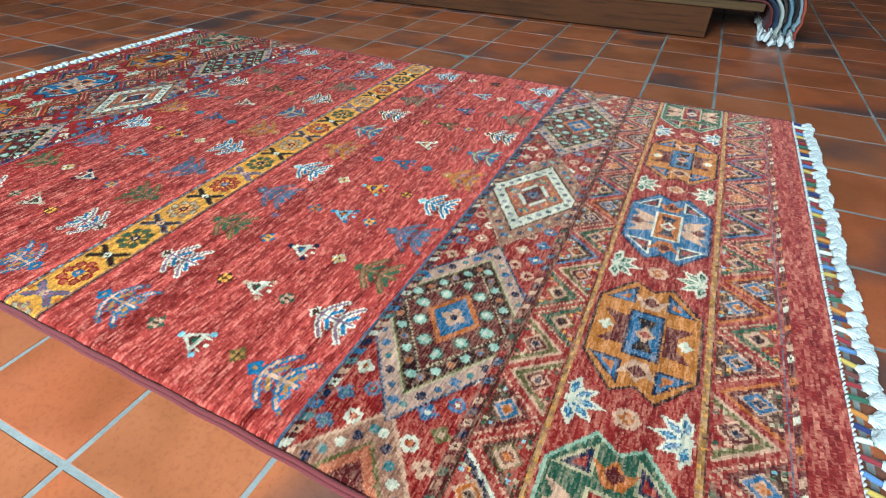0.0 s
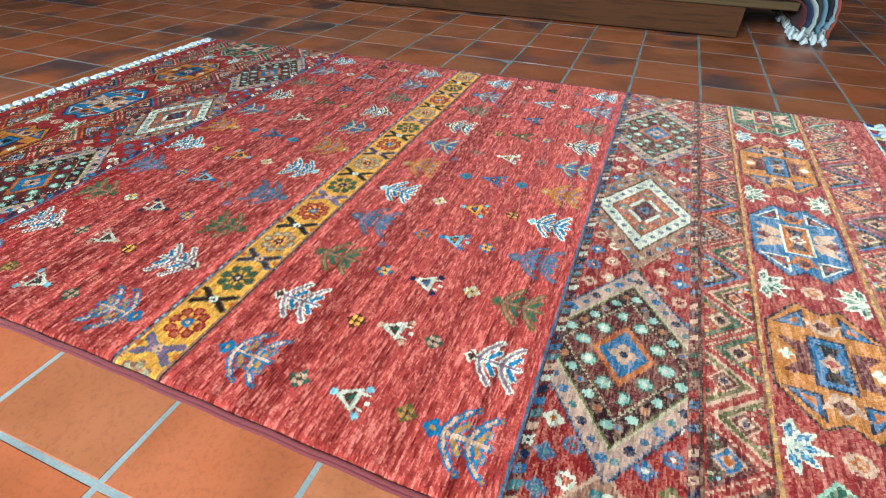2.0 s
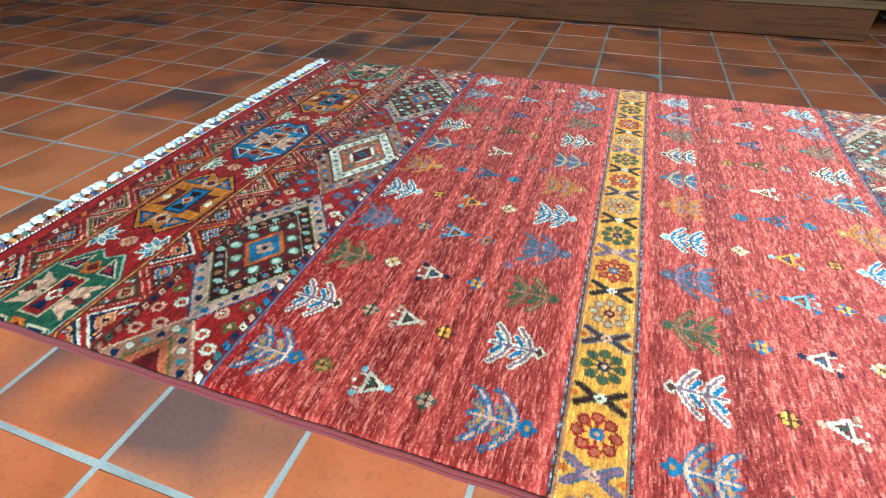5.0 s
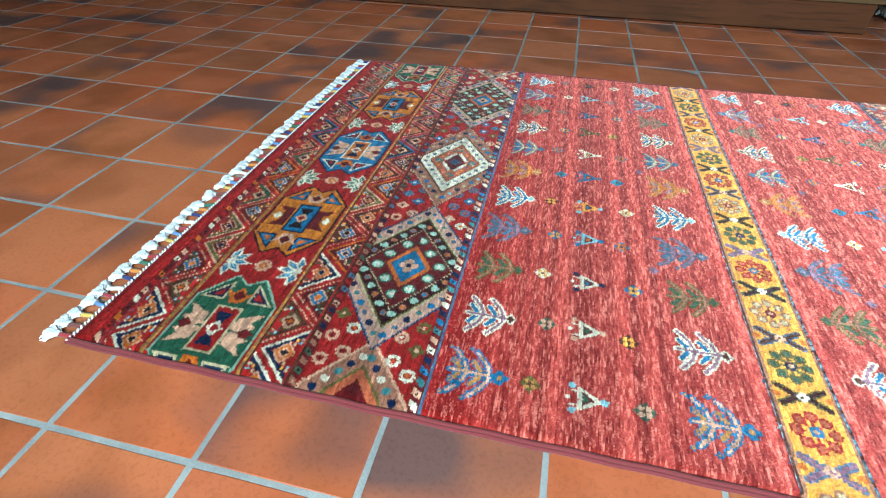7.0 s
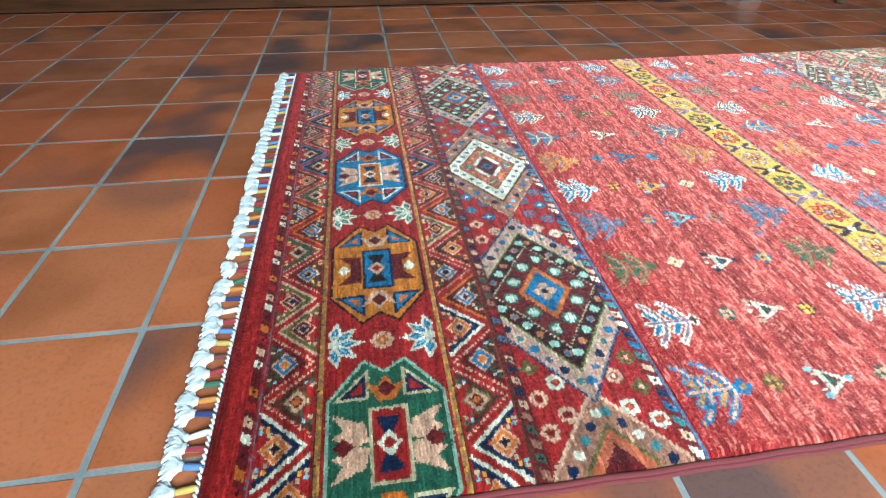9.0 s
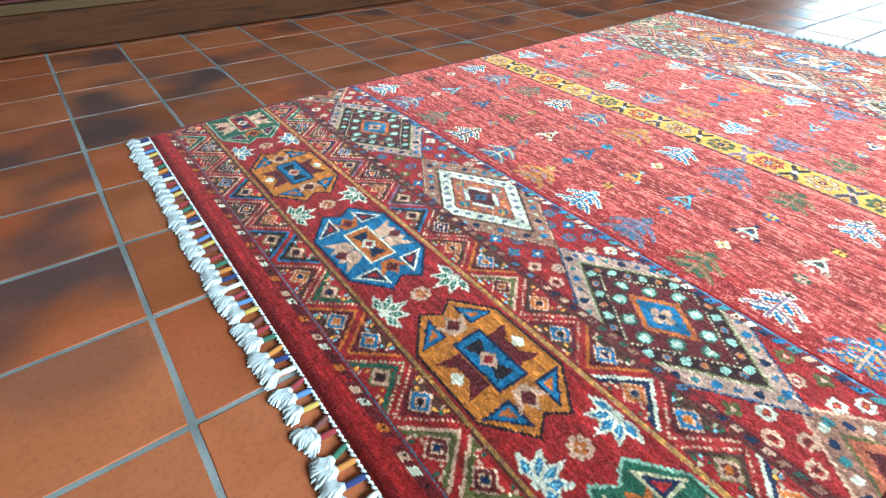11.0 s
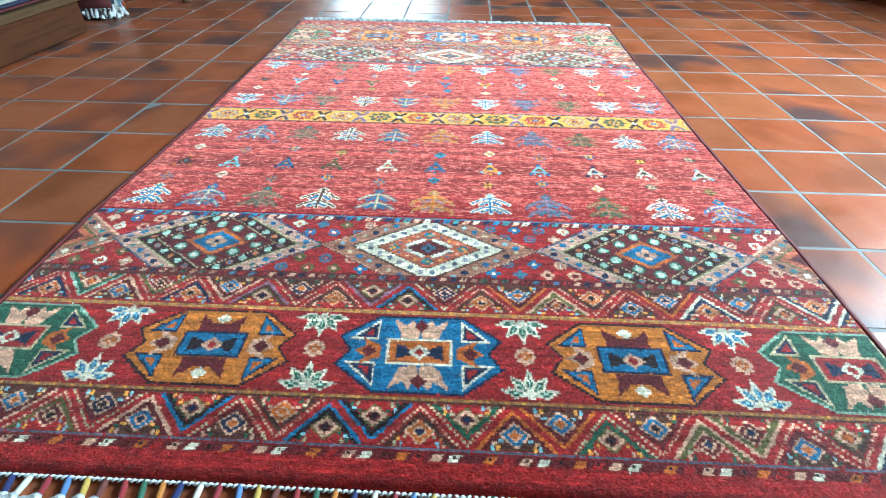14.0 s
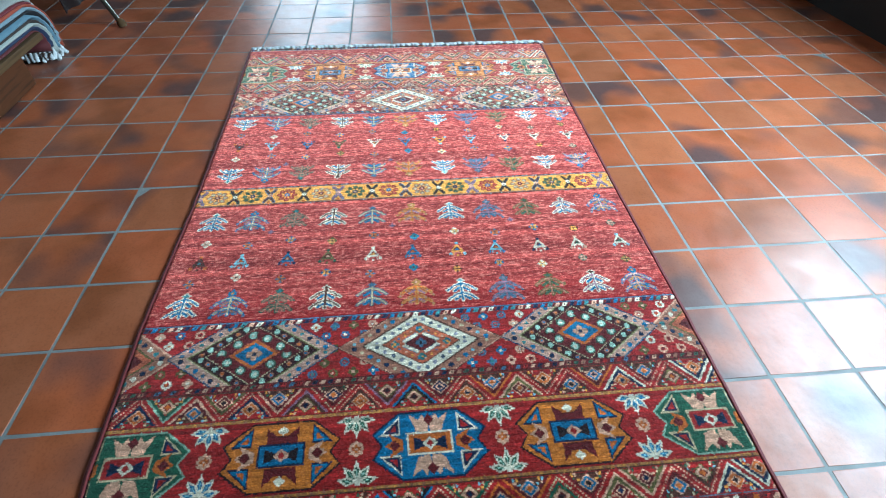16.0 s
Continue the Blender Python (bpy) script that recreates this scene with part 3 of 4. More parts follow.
    def draw(self):
        self.gold_band()
        self.field()
        # ground fill of the diamond band: scattered flowers
        g0, g1 = 0.509, 0.664
        self.clip(g0, g1)
        for row, s in enumerate((0.522, 0.549, 0.586, 0.624, 0.651)):
            for i in range(30):
                w = -0.66 + 0.0455 * i + 0.02 * (row % 2)
                a, b = (("peach", "dred"), ("cream", "orange"), ("slate", "teal"), ("olive", "peach"), ("blue", "cream"), ("peach", "cream"))[int(self.rng.integers(6))]
                if self.rng.random() < 0.5:
                    self.posy(s, w, a, b, 0.0062)
                else:
                    self.rosette(s, w, a, b, 0.0085)
        for w in (-0.668, 0.668):
            self.side_lozenge(0.586, w)
        for w in (-0.388, 0.388):
            self.great_lozenge(0.586, w)
        self.white_lozenge(0.586, 0.0)
        self.clip()
        self.slant_guard(0.494, 0.509, ("cream", "blue", "dred", "peach", "navy", "red", "teal", "clay"), "dred", 0.019)
        self.rect(0.4905, 0.4935, -1, 1, "slate")
        self.slant_guard(0.664, 0.678, ("clay", "navy", "red", "fern", "peach", "slate"), "dred", 0.017)
        self.rect(0.6785, 0.682, -1, 1, "brown")
        self.clip(0.684, 0.744)
        self.zigzag(0.684, 0.744, 0)
        self.clip()
        for a, b in ((0.744, 0.757), (0.899, 0.912)):
            self.rect(a + 0.0022, b - 0.0022, -1, 1, "brown")
            self.rect(a + 0.0036, b - 0.0036, -1, 1, "tan")
            for i in range(int(2 * HALF_W / 0.008)):
                self.disc((a + b) / 2 + 0.002 * (i % 2) - 0.001, -HALF_W + 0.008 * i, 0.0022, ("gold", "tan", "clay")[i % 3])
        self.clip(0.757, 0.899)
        for w, kind in ((0, "blue"), (0.3, "orange"), (-0.3, "orange"), (0.6, "green"), (-0.6, "green")):
            self.medallion(0.828, w, kind)
        for i, w in enumerate((-0.45, -0.15, 0.15, 0.45)):
            self.rosette(0.828, w, "peach", "orange", 0.0115)
            self.disc(0.828, w, 0.0085, "peach")
            self.posy(0.828, w, "orange", "peach", 0.0045)
            for s, d in ((0.757, 1), (0.899, -1)):
                self.fan(s + d * 0.006, w, d, "cream", "blue" if i in (0, 3) else "green")
        self.clip(0.912, 0.970)
        self.zigzag(0.912, 0.970, 1)
        self.clip()
        self.rect(0.9715, 0.9745, -1, 1, "dusk")
        self.slant_guard(0.976, 0.989, ("peach", "dred", "blue", "red", "cream", "maroon", "orange", "green"), "dred", 0.021)
        return self

    def dyed(self):
        """Uneven dye: bands and streaks along the knot rows, and a little in each knot; light toned into the borders.
        """
        rng = self.rng
        # knots do not follow the drawing exactly
        for axis, step, p in ((0, 1, 0.03), (0, -1, 0.03), (1, 1, 0.05), (1, -1, 0.05)):
            moved = rng.random((ROWS, COLS)) < p
            self.c = np.where(moved[..., None], np.roll(self.c, step, axis), self.c)
            self.ground = np.where(moved, np.roll(self.ground, step, axis), self.ground)
        # neighbouring knots blend a little
        soft = (np.roll(self.c, 1, 0) + np.roll(self.c, -1, 0) + np.roll(self.c, 1, 1) + np.roll(self.c, -1, 1)) / 4
        self.c = self.c * 0.86 + soft * 0.14
        row = np.repeat(rng.normal(0, 1, ROWS // 6 + 2), 6)[:ROWS]
        row = np.convolve(row, np.ones(5) / 5, "same") * 0.14 + np.repeat(rng.normal(0, 0.06, ROWS // 2 + 1), 2)[:ROWS]

        def drawn(long, high):
            """Smooth noise along the knot rows, high rows thick."""
            g = np.repeat(rng.normal(0, 1, (ROWS // high + 1, COLS // long + 3)), high, 0)[:ROWS]
            x = np.arange(COLS) / long + rng.uniform(0, 1, (ROWS // high + 1, 1)).repeat(high, 0)[:ROWS]
            j = x.astype(int)
            f = x - j
            r = np.arange(ROWS)[:, None]
            return g[r, j] * (1 - f) + g[r, j + 1] * f

        streak, fleck, knot = drawn(9, 2), drawn(4, 1), rng.normal(0, 1, (ROWS, COLS))
        k = row[:, None] + streak * 0.12 + fleck * 0.20 + knot * 0.14
        amount = np.where(self.ground, 1.15, 0.95)
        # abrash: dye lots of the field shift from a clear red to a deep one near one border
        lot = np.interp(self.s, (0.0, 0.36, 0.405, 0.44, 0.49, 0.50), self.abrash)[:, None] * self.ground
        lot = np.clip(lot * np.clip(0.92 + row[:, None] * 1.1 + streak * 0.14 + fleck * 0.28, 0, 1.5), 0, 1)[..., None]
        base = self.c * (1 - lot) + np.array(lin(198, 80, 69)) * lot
        # one border a little darker: its shaded look put into the dye
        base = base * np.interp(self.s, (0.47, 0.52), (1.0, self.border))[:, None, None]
        out = base * np.exp(k * amount)[..., None]
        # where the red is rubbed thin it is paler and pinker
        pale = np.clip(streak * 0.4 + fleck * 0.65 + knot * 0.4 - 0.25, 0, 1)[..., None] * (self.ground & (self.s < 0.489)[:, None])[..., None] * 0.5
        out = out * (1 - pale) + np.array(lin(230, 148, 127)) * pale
        # one border: rubbed light wool tips, and its washed-out look in the light painted in
        rub_and_light = np.clip(0.20 + row[:, None] * 0.6 + streak * 0.16 + fleck * 0.30 + knot * 0.22, 0, 1) * self.wear_and_light * np.interp(self.s, (0.488, 0.50), (0, 1))[:, None]
        out = out * (1 - rub_and_light[..., None]) + np.array(lin(204, 156, 126)) * rub_and_light[..., None]
        return np.clip(out * 0.68, 0, 0.9)


# where the woven design lies: two ends that are a little different, and a width that grows towards one end
MID = 0.738


def end_a(s):
    return np.interp(s, (0, 0.492, 0.682, 0.751, 0.905, 0.976, 0.988, S_END), (0, 0.487, 0.686, 0.762, 0.930, 1.027, 1.036, 1.093))


def near_edge(x):
    return np.interp(x, (-0.28, 0.20, 0.70, 1.20, 1.83), (0.119, 0.116, 0.118, 0.113, 0.100))


def far_edge(x):
    return np.interp(x, (-0.28, -0.10, 0.25, 0.70, 1.25, 1.83), (1.418, 1.438, 1.452, 1.448, 1.457, 1.482))


rug = new("rug")
tagged(rug, "red hand-knotted wool rug with geometric bands and tassels on the tiles", "rug")
# last two values per end: border darkening and paling, light put into the dye
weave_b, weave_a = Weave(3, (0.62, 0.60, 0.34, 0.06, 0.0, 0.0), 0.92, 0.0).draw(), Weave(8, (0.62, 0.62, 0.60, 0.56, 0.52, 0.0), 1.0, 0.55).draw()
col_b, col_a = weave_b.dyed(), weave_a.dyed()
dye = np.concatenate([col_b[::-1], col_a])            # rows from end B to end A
rows_x = np.concatenate([MID - (np.arange(ROWS, 0, -1) * KN), [MID], MID + end_a(np.arange(1, ROWS + 1) * KN)])
PILE = 0.0095


def rug_z(x, y):
    """Slow waves of the rug as it lies."""
    return 0.0012 * np.sin(3.1 * x + 1.0) * np.sin(2.7 * y) + 0.0008 * np.sin(7.3 * x + 4.1 * y)


def skew(x, v):
    """End A runs a little askew."""
    return x + np.clip((x - MID) / 1.12, 0, 1) * 0.008 * (v - 0.5)


def pile_part(name, r0, r1, label):
    nr = r1 - r0
    v = np.linspace(0, 1, COLS + 1)[None, :]
    x = skew(rows_x[r0:r1 + 1, None] + 0 * v, v)
    y0, y1 = near_edge(x) + 0.006, far_edge(x) - 0.006
    y = y0 + (y1 - y0) * v
    rng = np.random.default_rng(r0 + 5)
    z = PILE + rug_z(x, y) + rng.normal(0, 0.00030, x.shape)
    # rows of knots stand as fine ribs
    z += 0.0017 * (np.arange(r0, r1 + 1)[:, None] % 2) - 0.0008
    # the pile rolls down at the edges
    d = np.minimum(np.minimum(y - y0, y1 - y), np.minimum(x - rows_x[0], rows_x[-1] - x))
    z -= 0.0055 * np.clip(1 - d / 0.010, 0, 1) ** 2
    x = x + rng.normal(0, 0.00022, x.shape)
    y = y + rng.normal(0, 0.00028, x.shape)
    me = bpy.data.meshes.new(name)
    nv, nf = (nr + 1) * (COLS + 1), nr * COLS
    me.vertices.add(nv)
    me.vertices.foreach_set("co", np.stack([x, y, z], -1).astype(np.float32).ravel())
    i = (np.arange(nr)[:, None] * (COLS + 1) + np.arange(COLS)[None, :])
    quads = np.stack([i, i + COLS + 1, i + COLS + 2, i + 1], -1).reshape(-1)
    me.loops.add(nf * 4)
    me.loops.foreach_set("vertex_index", quads.astype(np.int32))
    me.polygons.add(nf)
    me.polygons.foreach_set("loop_start", (np.arange(nf) * 4).astype(np.int32))
    me.update(calc_edges=True)
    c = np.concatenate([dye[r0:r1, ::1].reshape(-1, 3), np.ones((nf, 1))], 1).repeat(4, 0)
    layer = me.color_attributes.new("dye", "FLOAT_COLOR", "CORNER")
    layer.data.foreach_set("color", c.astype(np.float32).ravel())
    me.materials.append(M_PILE)
    ob = new(name, me)
    ob.parent = rug
    tagged(ob, label)
    return ob


nf_, ng_ = int(0.488 / KN), int(0.045 / KN)
pile_part("end_border", 0, ROWS - nf_, "pile border of lozenges, stars and zigzags")
pile_part("field", ROWS - nf_, ROWS - ng_, "red pile field with small plant motifs")
pile_part("middle_band", ROWS - ng_, ROWS + ng_, "gold pile band with round flowers")
pile_part("field", ROWS + ng_, ROWS + nf_, "red pile field with small plant motifs")
pile_part("end_border", ROWS + nf_, 2 * ROWS, "pile border of lozenges, stars and zigzags")

# woven backing under the pile
bm = bmesh.new()
top, bot = [], []
for i in range(41):
    x = rows_x[0] + (rows_x[-1] - rows_x[0]) * i / 40
    for lst, z in ((top, 0.0035), (bot, 0.0006)):
        lst.append([bm.verts.new((float(skew(x, v)), float(y), z)) for v, y in ((0, near_edge(x)), (1, far_edge(x)))])
for a, b in zip(range(40), range(1, 41)):
    bm.faces.new((top[a][0], top[b][0], top[b][1], top[a][1]))
    bm.faces.new((bot[a][0], bot[a][1], bot[b][1], bot[b][0]))
    bm.faces.new((top[a][0], bot[a][0], bot[b][0], top[b][0]))
    bm.faces.new((top[a][1], top[b][1], bot[b][1], bot[a][1]))
for k in (0, 40):
    bm.faces.new((top[k][0], top[k][1], bot[k][1], bot[k][0]))
part("backing", bm, M_BIND, rug, "dark red woven backing")

# overcast binding along the two long sides
for edge, v in ((near_edge, 0), (far_edge, 1)):
    for shift, r, zc in ((0.0, 0.0036, 0.0046), (-0.0044, 0.0029, 0.0034)):
        bm = bmesh.new()
        pts, rad = [], []
        for i in range(441):
            x = rows_x[0] - 0.004 + (rows_x[-1] - rows_x[0] + 0.008) * i / 440
            y = float(edge(x)) + (shift + 0.003) * (1 if v == 0 else -1)
            pts.append((float(skew(x, v)), y + 0.0006 * math.sin(x * 61), zc + float(rug_z(x, y)) * 0.4))
            rad.append(r * (1 + 0.06 * (i % 2)))
        tube_into(bm, pts, rad, 7)
        part("edge_binding", bm, M_BIND, rug, "dark red overcast wool edge", smooth=True)

# end cords and tassels
CORD = [thread_material("thread_" + n, c) for n, c in (("red", (150, 34, 38)), ("brown", (110, 52, 44)), ("yellow", (196, 160, 74)), ("blue", (84, 124, 172)),
        ("crimson", (146, 36, 44)), ("white", (222, 218, 204)), ("navy", (30, 42, 96)), ("orange", (196, 118, 44)), ("green", (44, 96, 72)))]
ORDER = [0, 1, 2, 3, 4, 5, 6, 7, 8]


def cord_mesh(mat, n):
    bm = bmesh.new()
    pts = [(0.0, 0, 0.0052), (0.004, 0, 0.0056), (0.012, 0, 0.0050), (0.020, 0, 0.0040), (0.027, 0, 0.0036), (0.031, 0, 0.0036)]
    tube_into(bm, pts, [0.0025, 0.0035, 0.0037, 0.0035, 0.0031, 0.0024], 7)
    me = bpy.data.meshes.new("cord_%s" % n)
    bm.to_mesh(me)
    bm.free()
    me.materials.append(mat)
    me.shade_smooth()
    return me


def tuft_mesh(seed):
    rng = random.Random(seed)
    bm = bmesh.new()
    # neck
    tube_into(bm, [(0.0, 0, 0.0040), (0.003, 0, 0.0046), (0.006, 0, 0.0046)], [0.0030, 0.0038, 0.0034], 8)
    # strands, fanned and puffed in three layers
    for layer in range(3):
        for i in range(15):
            a = (i - 7) / 7 * (1.12 - 0.22 * layer) + rng.uniform(-0.07, 0.07)
            ln = rng.uniform(0.0140, 0.0190) * (1 - 0.10 * abs(a))
            z0 = 0.0022 + 0.0022 * layer
            curl = rng.uniform(-0.10, 0.10)
            pts = [(0.003, math.sin(a) * 0.0022, z0 + 0.001), (0.003 + ln * 0.5 * math.cos(a), ln * 0.46 * math.sin(a), z0 + 0.0032),
                   (0.003 + ln * 0.85 * math.cos(a), ln * (0.72 * math.sin(a) + curl * 0.5), z0 * 0.9 + 0.0014), (0.003 + ln * math.cos(a * 0.8), ln * (0.80 * math.sin(a * 0.9) + curl), z0 * 0.35 + 0.0010)]
            tube_into(bm, pts, [0.0009, 0.0013, 0.0012, 0.0007], 5)
    me = bpy.data.meshes.new("tuft_%d" % seed)
    bm.to_mesh(me)
    bm.free()
    me.materials.append(M_WHITE)
    me.shade_smooth()
    return me


CORDS = [cord_mesh(m, i) for i, m in enumerate(CORD)]
TUFTS = [tuft_mesh(i) for i in range(7)]
rng_t = random.Random(11)
for end in ("b", "a"):
    xe = rows_x[0] if end == "b" else rows_x[-1]
    y0, y1 = float(near_edge(xe)), float(far_edge(xe))
    count = 61
    for i in range(count):
        v = (i + 0.4) / count
        y = y0 + (y1 - y0) * v
        x = float(skew(xe, v))
        turn = (180 if end == "b" else 0) + rng_t.uniform(-14, 14)
        holder = new("tassel", CORDS[ORDER[i % 9]])
        holder.parent = rug
        holder.matrix_basis = pose(x, y, 0.0, 0, 0, turn) @ Matrix.Diagonal((rng_t.uniform(0.92, 1.08), 1, 1, 1))
        tuft = new("tuft", rng_t.choice(TUFTS))
        tuft.parent = holder
        tuft.matrix_basis = pose(rng_t.uniform(0.020, 0.025), 0, 0, 0, 0, rng_t.uniform(-14, 14)) @ Matrix.Diagonal((rng_t.uniform(1.1, 1.35), rng_t.uniform(1.5, 1.9) * (1.25 if end == "a" else 1.0), rng_t.uniform(1.0, 1.25), 1))
    bm = bmesh.new()
    pts = []
    for i in range(count * 18 + 1):
        v = i / (count * 18)
        ph = (i % 6) / 6 * 2 * math.pi
        pts.append((float(skew(xe, v)) + (-1 if end == "b" else 1) * (0.0020 + 0.0012 * math.sin(ph)), y0 + (y1 - y0) * v, 0.0056 + 0.0014 * math.cos(ph)))
    tube_into(bm, pts, 0.0017, 5)
    part("twined_cord", bm, M_WHITE, rug, "white cotton cord twined along the end", smooth=True)

# ---- the bench with its stack of folded rugs ----
bench = new("low_bench")
tagged(bench, "low rough pine display bench carrying folded rugs, on tiles", "bench")
bench.matrix_basis = pose(1.574, 2.30, 0, 0, 0, 1.0)
BL = 3.6
part("front_board", box_bm(-BL, 0.0, 0.0, 0.030, 0.006, 0.122, 0.003), M_WOOD, bench, "dark stained pine board with knots")
part("back_board", box_bm(-BL, 0.0, 0.74, 0.77, 0.002, 0.122, 0.003), M_WOOD, bench)
part("top_plank", box_bm(-BL, 0.175, -0.012, 0.40, 0.122, 0.150, 0.003), M_PLANK, bench, "pale sawn pine plank")
part("top_plank", box_bm(-BL, 0.160, 0.404, 0.80, 0.122, 0.150, 0.003), M_PLANK, bench, "pale sawn pine plank")
for x in (-BL + 0.02, -1.8, -0.05):
    part("cross_board", box_bm(x, x + 0.03, 0.03, 0.74, 0.002, 0.122, 0.002), M_WOOD, bench)

# folded flat-weaves lying on the bench, their ends hanging over its end
def folded_rug(z, thick, x_turn, x_out, z_tip, y0, y1, mat, fringe, label, group):
    bm = bmesh.new()
    rng = random.Random(int(z * 10000))
    prof = [(-3.45 + 0.13 * i, z + rng.uniform(-0.0012, 0.0012)) for i in range(27) if -3.45 + 0.13 * i < x_turn - 0.05] + [(x_turn, z)]
    r = x_out - x_turn
    drop = max(z - z_tip, 0.02)
    for i in range(1, 9):
        a = i / 8 * math.pi / 2
        prof.append((x_turn + r * math.sin(a), z - min(r, drop * 0.7) * (1 - math.cos(a))))
    for i in range(1, 5):
        prof.append((x_out + 0.004 * math.sin(i * 1.7), z - min(r, drop * 0.7) - (drop - min(r, drop * 0.7)) * i / 4))
    n, rows = 10, []
    for i, (x, zz) in enumerate(prof):
        p, q = prof[max(i - 1, 0)], prof[min(i + 1, len(prof) - 1)]
        d = Vector((q[0] - p[0], 0, q[1] - p[1])).normalized()
        nrm = Vector((-d.z, 0, d.x))
        top, low = [], []
        for j in range(n + 1):
            y = y0 + (y1 - y0) * j / n + (rng.uniform(-0.003, 0.003) if j in (0, n) else 0)
            wob = 0.004 * math.sin(j * 1.9 + z * 90) * min(1.0, i / len(prof)) + rng.uniform(-0.0008, 0.0008)
            c = Vector((x, y, zz)) + nrm * wob
            edge = 0.75 if j in (0, n) else 1.0
            top.append(bm.verts.new(c + nrm * thick * edge))
            low.append(bm.verts.new(c + nrm * thick * (1 - edge)))
        rows.append((top, low))
    for (t0, l0), (t1, l1) in zip(rows, rows[1:]):
        for j in range(n):
            bm.faces.new((t0[j], t1[j], t1[j + 1], t0[j + 1]))
            bm.faces.new((l0[j], l0[j + 1], l1[j + 1], l1[j]))
        bm.faces.new((t0[0], l0[0], l1[0], t1[0]))
        bm.faces.new((t0[n], t1[n], l1[n], l0[n]))
    for t, l in (rows[0], rows[-1]):
        for j in range(n):
            bm.faces.new((t[j], t[j + 1], l[j + 1], l[j]))
    bmesh.ops.recalc_face_normals(bm, faces=bm.faces[:])
    ob = finish("folded_rug", bm, mat, smooth=True)
    ob.matrix_basis = bench.matrix_basis.copy()
    tagged(ob, label, "rug", group)
    if fringe:
        bm = bmesh.new()
        for j in range(int((y1 - y0) / 0.021)):
            y = y0 + 0.010 + 0.021 * j
            x, zz = prof[-1]
            ln = rng.uniform(0.026, 0.044)
            ln = min(ln, zz - 0.004)
            tube_into(bm, [(x, y, zz), (x + rng.uniform(-0.004, 0.006), y + rng.uniform(-0.005, 0.005), zz - ln * 0.5), (x + rng.uniform(-0.010, 0.014), y + rng.uniform(-0.008, 0.008), zz - ln)], [0.0062, 0.0098, 0.0080], 7)
        part("fringe", bm, M_WHITE, ob, "white knotted cotton fringe", smooth=True)
    return ob


LAYERS = [  # thickness, turn, out, tip, front, colour, fringe, words
    (0.010, 0.150, 0.205, 0.050, 0.004, (92, 30, 32), 1, "dark red"), (0.013, 0.155, 0.222, 0.062, 0.000, (28, 42, 70), 1, "navy"),
    (0.014, 0.160, 0.240, 0.036, -0.004, (164, 168, 160), 1, "pale grey"), (0.011, 0.165, 0.252, 0.070, 0.002, (58, 44, 38), 0, "dark brown"),
    (0.014, 0.165, 0.268, 0.045, -0.002, (96, 128, 142), 1, "blue-grey"), (0.012, 0.170, 0.280, 0.090, 0.004, (24, 20, 24), 0, "black-brown"),
    (0.012, 0.170, 0.292, 0.060, 0.000, (124, 144, 152), 1, "grey-blue"), (0.013, 0.172, 0.306, 0.034, 0.003, (156, 64, 40), 1, "rust orange"),
    (0.012, 0.120, 0.250, 0.215, 0.010, (110, 30, 36), 0, "dark crimson"), (0.014, 0.110, 0.240, 0.225, 0.006, (150, 150, 144), 0, "off-white")]
zl = 0.1504
for thick, turn, out, tip, front, rgb, fr, words in LAYERS:
    folded_rug(zl, thick, turn, out, tip, front, 0.62 + front, thread_material("weave_" + words.replace(" ", "_"), rgb, 260.0, 0.05), fr,
               words + " folded flat-woven rug in a stack on the bench", "rugs stacked on the bench")
    zl += thick + 0.0012

# ---- things beyond the bench ----
stand = new("display_stand")
tagged(stand, "slim metal display stand with pale feet on the tiles", "stand")
for x, lean in ((2.205, 0.07), (2.78, -0.07)):
    bm = bmesh.new()
    tube_into(bm, [(x, 2.185, 0.016), (x + lean * 0.5, 2.33, 0.36), (x + lean, 2.47, 0.70)], 0.011, 10)
    leg = part("leg", bm, M_METAL, stand, smooth=True)
    bm = bmesh.new()
    tube_into(bm, [(x - 0.004, 2.178, 0.001), (x - 0.003, 2.179, 0.010), (x, 2.185, 0.026), (x + 0.002, 2.190, 0.034)], [0.019, 0.022, 0.019, 0.012], 12)
    part("foot_cap", bm, M_PLANK, leg, "pale rounded foot", smooth=True)
bm = bmesh.new()
tube_into(bm, [(2.275, 2.47, 0.70), (2.49, 2.47, 0.705), (2.71, 2.47, 0.70)], 0.011, 10)
part("top_bar", bm, M_METAL, stand, smooth=True)

# a dark rug hung over the stand's bar, its lower edge just above the tiles
def hanging_rug():
    bm = bmesh.new()
    prof = [(2.435, 0.055), (2.440, 0.20), (2.448, 0.40), (2.455, 0.60), (2.458, 0.70), (2.470, 0.722), (2.484, 0.70), (2.492, 0.55), (2.500, 0.35), (2.506, 0.16)]
    nx, rows = 24, []
    for y, z in prof:
        fall = 1 - min(z / 0.7, 1.0)
        row = []
        for i in range(nx + 1):
            x = 2.24 + 0.52 * i / nx
            row.append(bm.verts.new((x, y + 0.014 * fall * math.sin(i * 0.9 + z * 2), z + 0.006 * math.sin(i * 0.5))))
        rows.append(row)
    for a, b in zip(rows, rows[1:]):
        for i in range(nx):
            bm.faces.new((a[i], a[i + 1], b[i + 1], b[i]))
    bmesh.ops.recalc_face_normals(bm, faces=bm.faces[:])
    bmesh.ops.solidify(bm, geom=bm.faces[:], thickness=0.006)
    ob = finish("hanging_rug", bm, thread_material("dark_wool", (38, 20, 18), 300.0, 0.02), smooth=True)
    return tagged(ob, "dark brown wool rug hung over a slim metal stand", "rug")


hanging_rug()

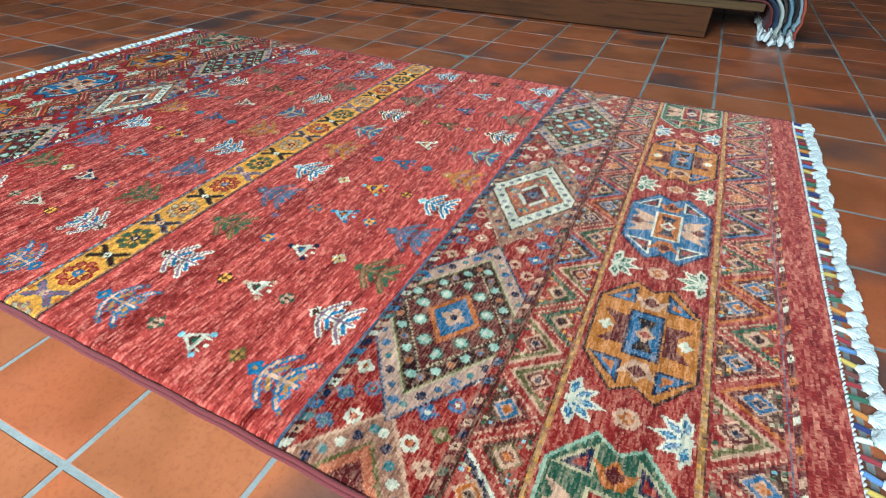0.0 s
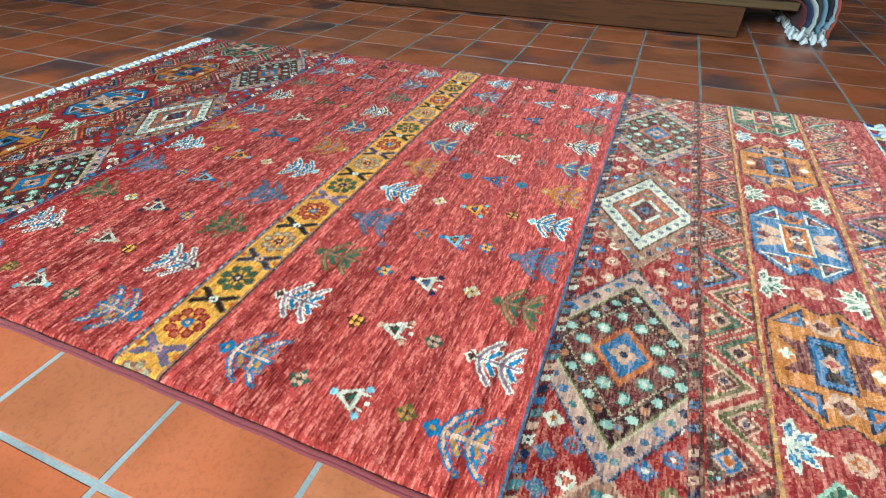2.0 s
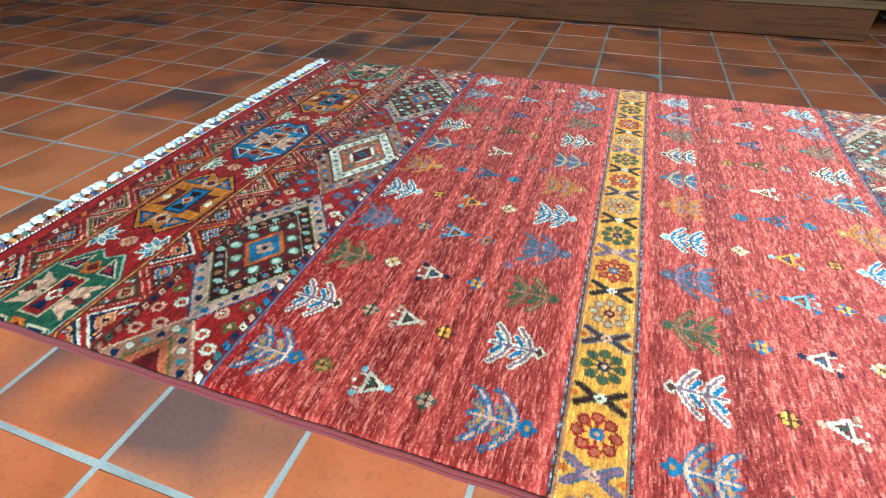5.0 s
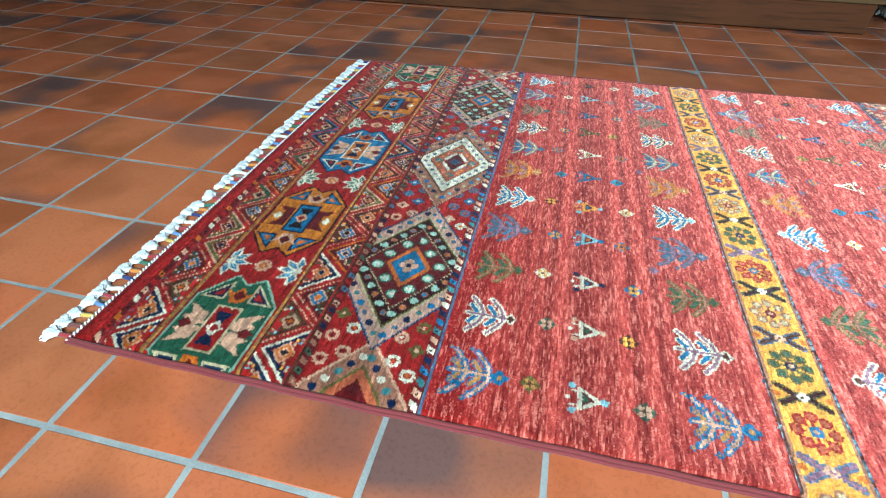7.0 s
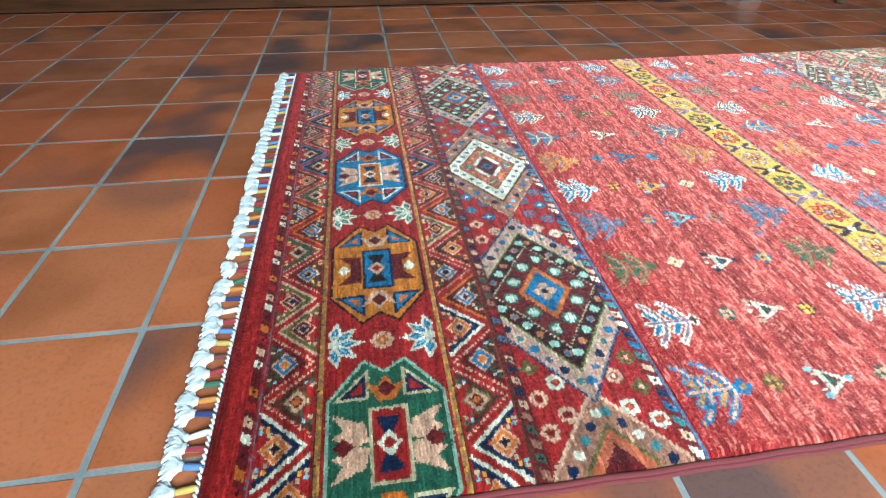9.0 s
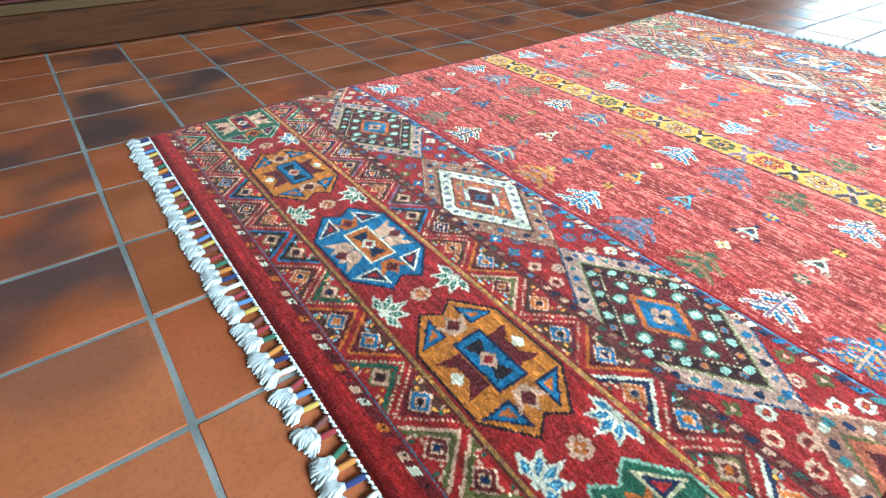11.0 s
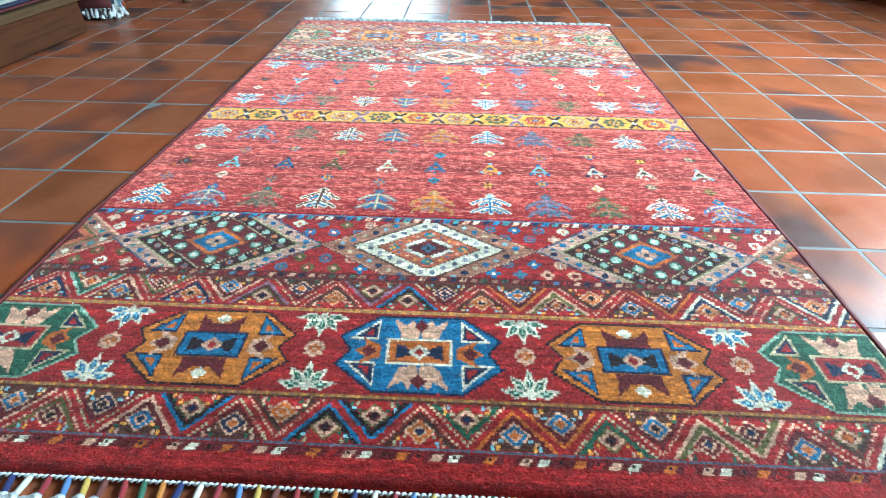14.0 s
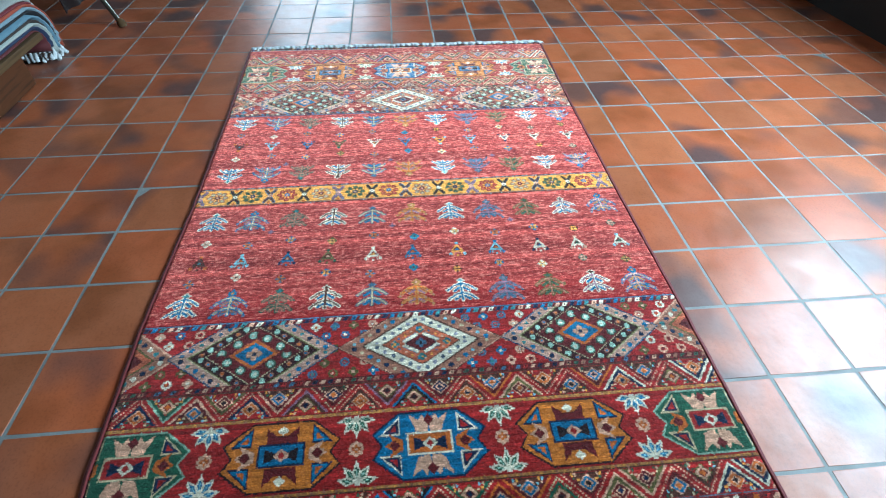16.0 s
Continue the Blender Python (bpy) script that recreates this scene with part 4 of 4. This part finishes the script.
tub = new("tub")
tagged(tub, "round black glazed tub standing on the tiles", "tub")
M_BLACK = material("black_glaze", 0.28, lin(18, 20, 22))[0]
prof = [(0.11, 0.002), (0.150, 0.002), (0.158, 0.010), (0.155, 0.022), (0.146, 0.030), (0.165, 0.12), (0.178, 0.24), (0.182, 0.30), (0.194, 0.305), (0.196, 0.325), (0.182, 0.330), (0.168, 0.30), (0.150, 0.06), (0.02, 0.05)]


def lathe(prof, cx, cy, sides=40):
    bm = bmesh.new()
    rings = [[bm.verts.new((cx + r * math.cos(2 * math.pi * i / sides), cy + r * math.sin(2 * math.pi * i / sides), z)) for i in range(sides)] for r, z in prof]
    for a, b in zip(rings, rings[1:]):
        for i in range(sides):
            bm.faces.new((a[i], a[(i + 1) % sides], b[(i + 1) % sides], b[i]))
    return bm


part("pot", lathe(prof[:8] + prof[10:], 2.74, -1.39), M_BLACK, tub, smooth=True)
part("rim", lathe([(0.183, 0.298), (0.194, 0.303), (0.197, 0.315), (0.194, 0.328), (0.183, 0.331)], 2.74, -1.39), M_BLACK, tub, smooth=True)

# ---- floor ----
PITCH, JOINT = 0.205, 0.0068
GX0, GX1, GY0, GY1 = int(X0 / PITCH) - 1, int(X1 / PITCH) + 1, int(Y0 / PITCH) - 1, int(Y1 / PITCH) + 1
floor = finish("floor", box_bm(X0 - T, X1 + T, Y0 - T, Y1 + T, -0.12, -0.0008), M_GROUT)
tagged(floor, "square terracotta tile floor with pale grey joints", "floor", kind="structure")


def tile_bm(seed, bm=None, cx=0.0, cy=0.0):
    rng = random.Random(seed)
    h = (PITCH - JOINT) / 2
    bm = bm or bmesh.new()
    n, rings = 3, []
    for r, z in ((h, -0.006), (h, -0.0010), (h - 0.0010, 0.0)):
        ring = []
        for k in range(4):
            ax, ay = [(-1, -1), (1, -1), (1, 1), (-1, 1)][k]
            bx, by = [(1, -1), (1, 1), (-1, 1), (-1, -1)][k]
            for i in range(n):
                u = i / n
                j = (rng.uniform(-0.0006, 0.0006) if z > -0.002 else 0)
                px, py = (ax + (bx - ax) * u) * r, (ay + (by - ay) * u) * r
                if i == 0:
                    px, py = px * 0.994, py * 0.994
                ring.append(bm.verts.new((cx + px + j, cy + py + j, z)))
        rings.append(ring)
    m = len(rings[0])
    for a, b in zip(rings, rings[1:]):
        for i in range(m):
            bm.faces.new((a[i], a[(i + 1) % m], b[(i + 1) % m], b[i]))
    bm.faces.new(rings[-1])
    return bm


TILES = []
for k in range(6):
    me = bpy.data.meshes.new("tile_%d" % k)
    b = tile_bm(k)
    b.to_mesh(me)
    b.free()
    me.materials.append(M_TILE)
    TILES.append(me)
rng_f = random.Random(21)
rest_v, rest_f = [], []
for gx in range(GX0, GX1):
    for gy in range(GY0, GY1):
        cx, cy = (gx + 0.5) * PITCH, (gy + 0.5) * PITCH
        near = -1.45 < cx < 2.05 and -0.45 < cy < 2.2 and not (0 < cx < 1.65 and 0.33 < cy < 1.23)
        if near:
            t = new("tile", TILES[rng_f.randrange(6)])
            t.parent = floor
            t.matrix_basis = pose(cx, cy, rng_f.uniform(-0.0005, 0.0004), rng_f.uniform(-0.16, 0.16), rng_f.uniform(-0.16, 0.16), 90 * rng_f.randrange(4) + rng_f.uniform(-0.25, 0.25))
        else:
            b = tile_bm(rng_f.randrange(1000), None, 0, 0)
            m = pose(cx, cy, rng_f.uniform(-0.0005, 0.0004), rng_f.uniform(-0.16, 0.16), rng_f.uniform(-0.16, 0.16), rng_f.uniform(-0.25, 0.25))
            o = len(rest_v)
            b.verts.index_update()
            rest_v += [tuple(m @ v.co) for v in b.verts]
            rest_f += [tuple(o + v.index for v in f.verts) for f in b.faces]
            b.free()
me = bpy.data.meshes.new("outer_tiles")
me.from_pydata(rest_v, [], rest_f)
me.materials.append(M_TILE)
ob = new("outer_tiles", me)
ob.parent = floor
tagged(ob, "terracotta tiles", kind="stuff")
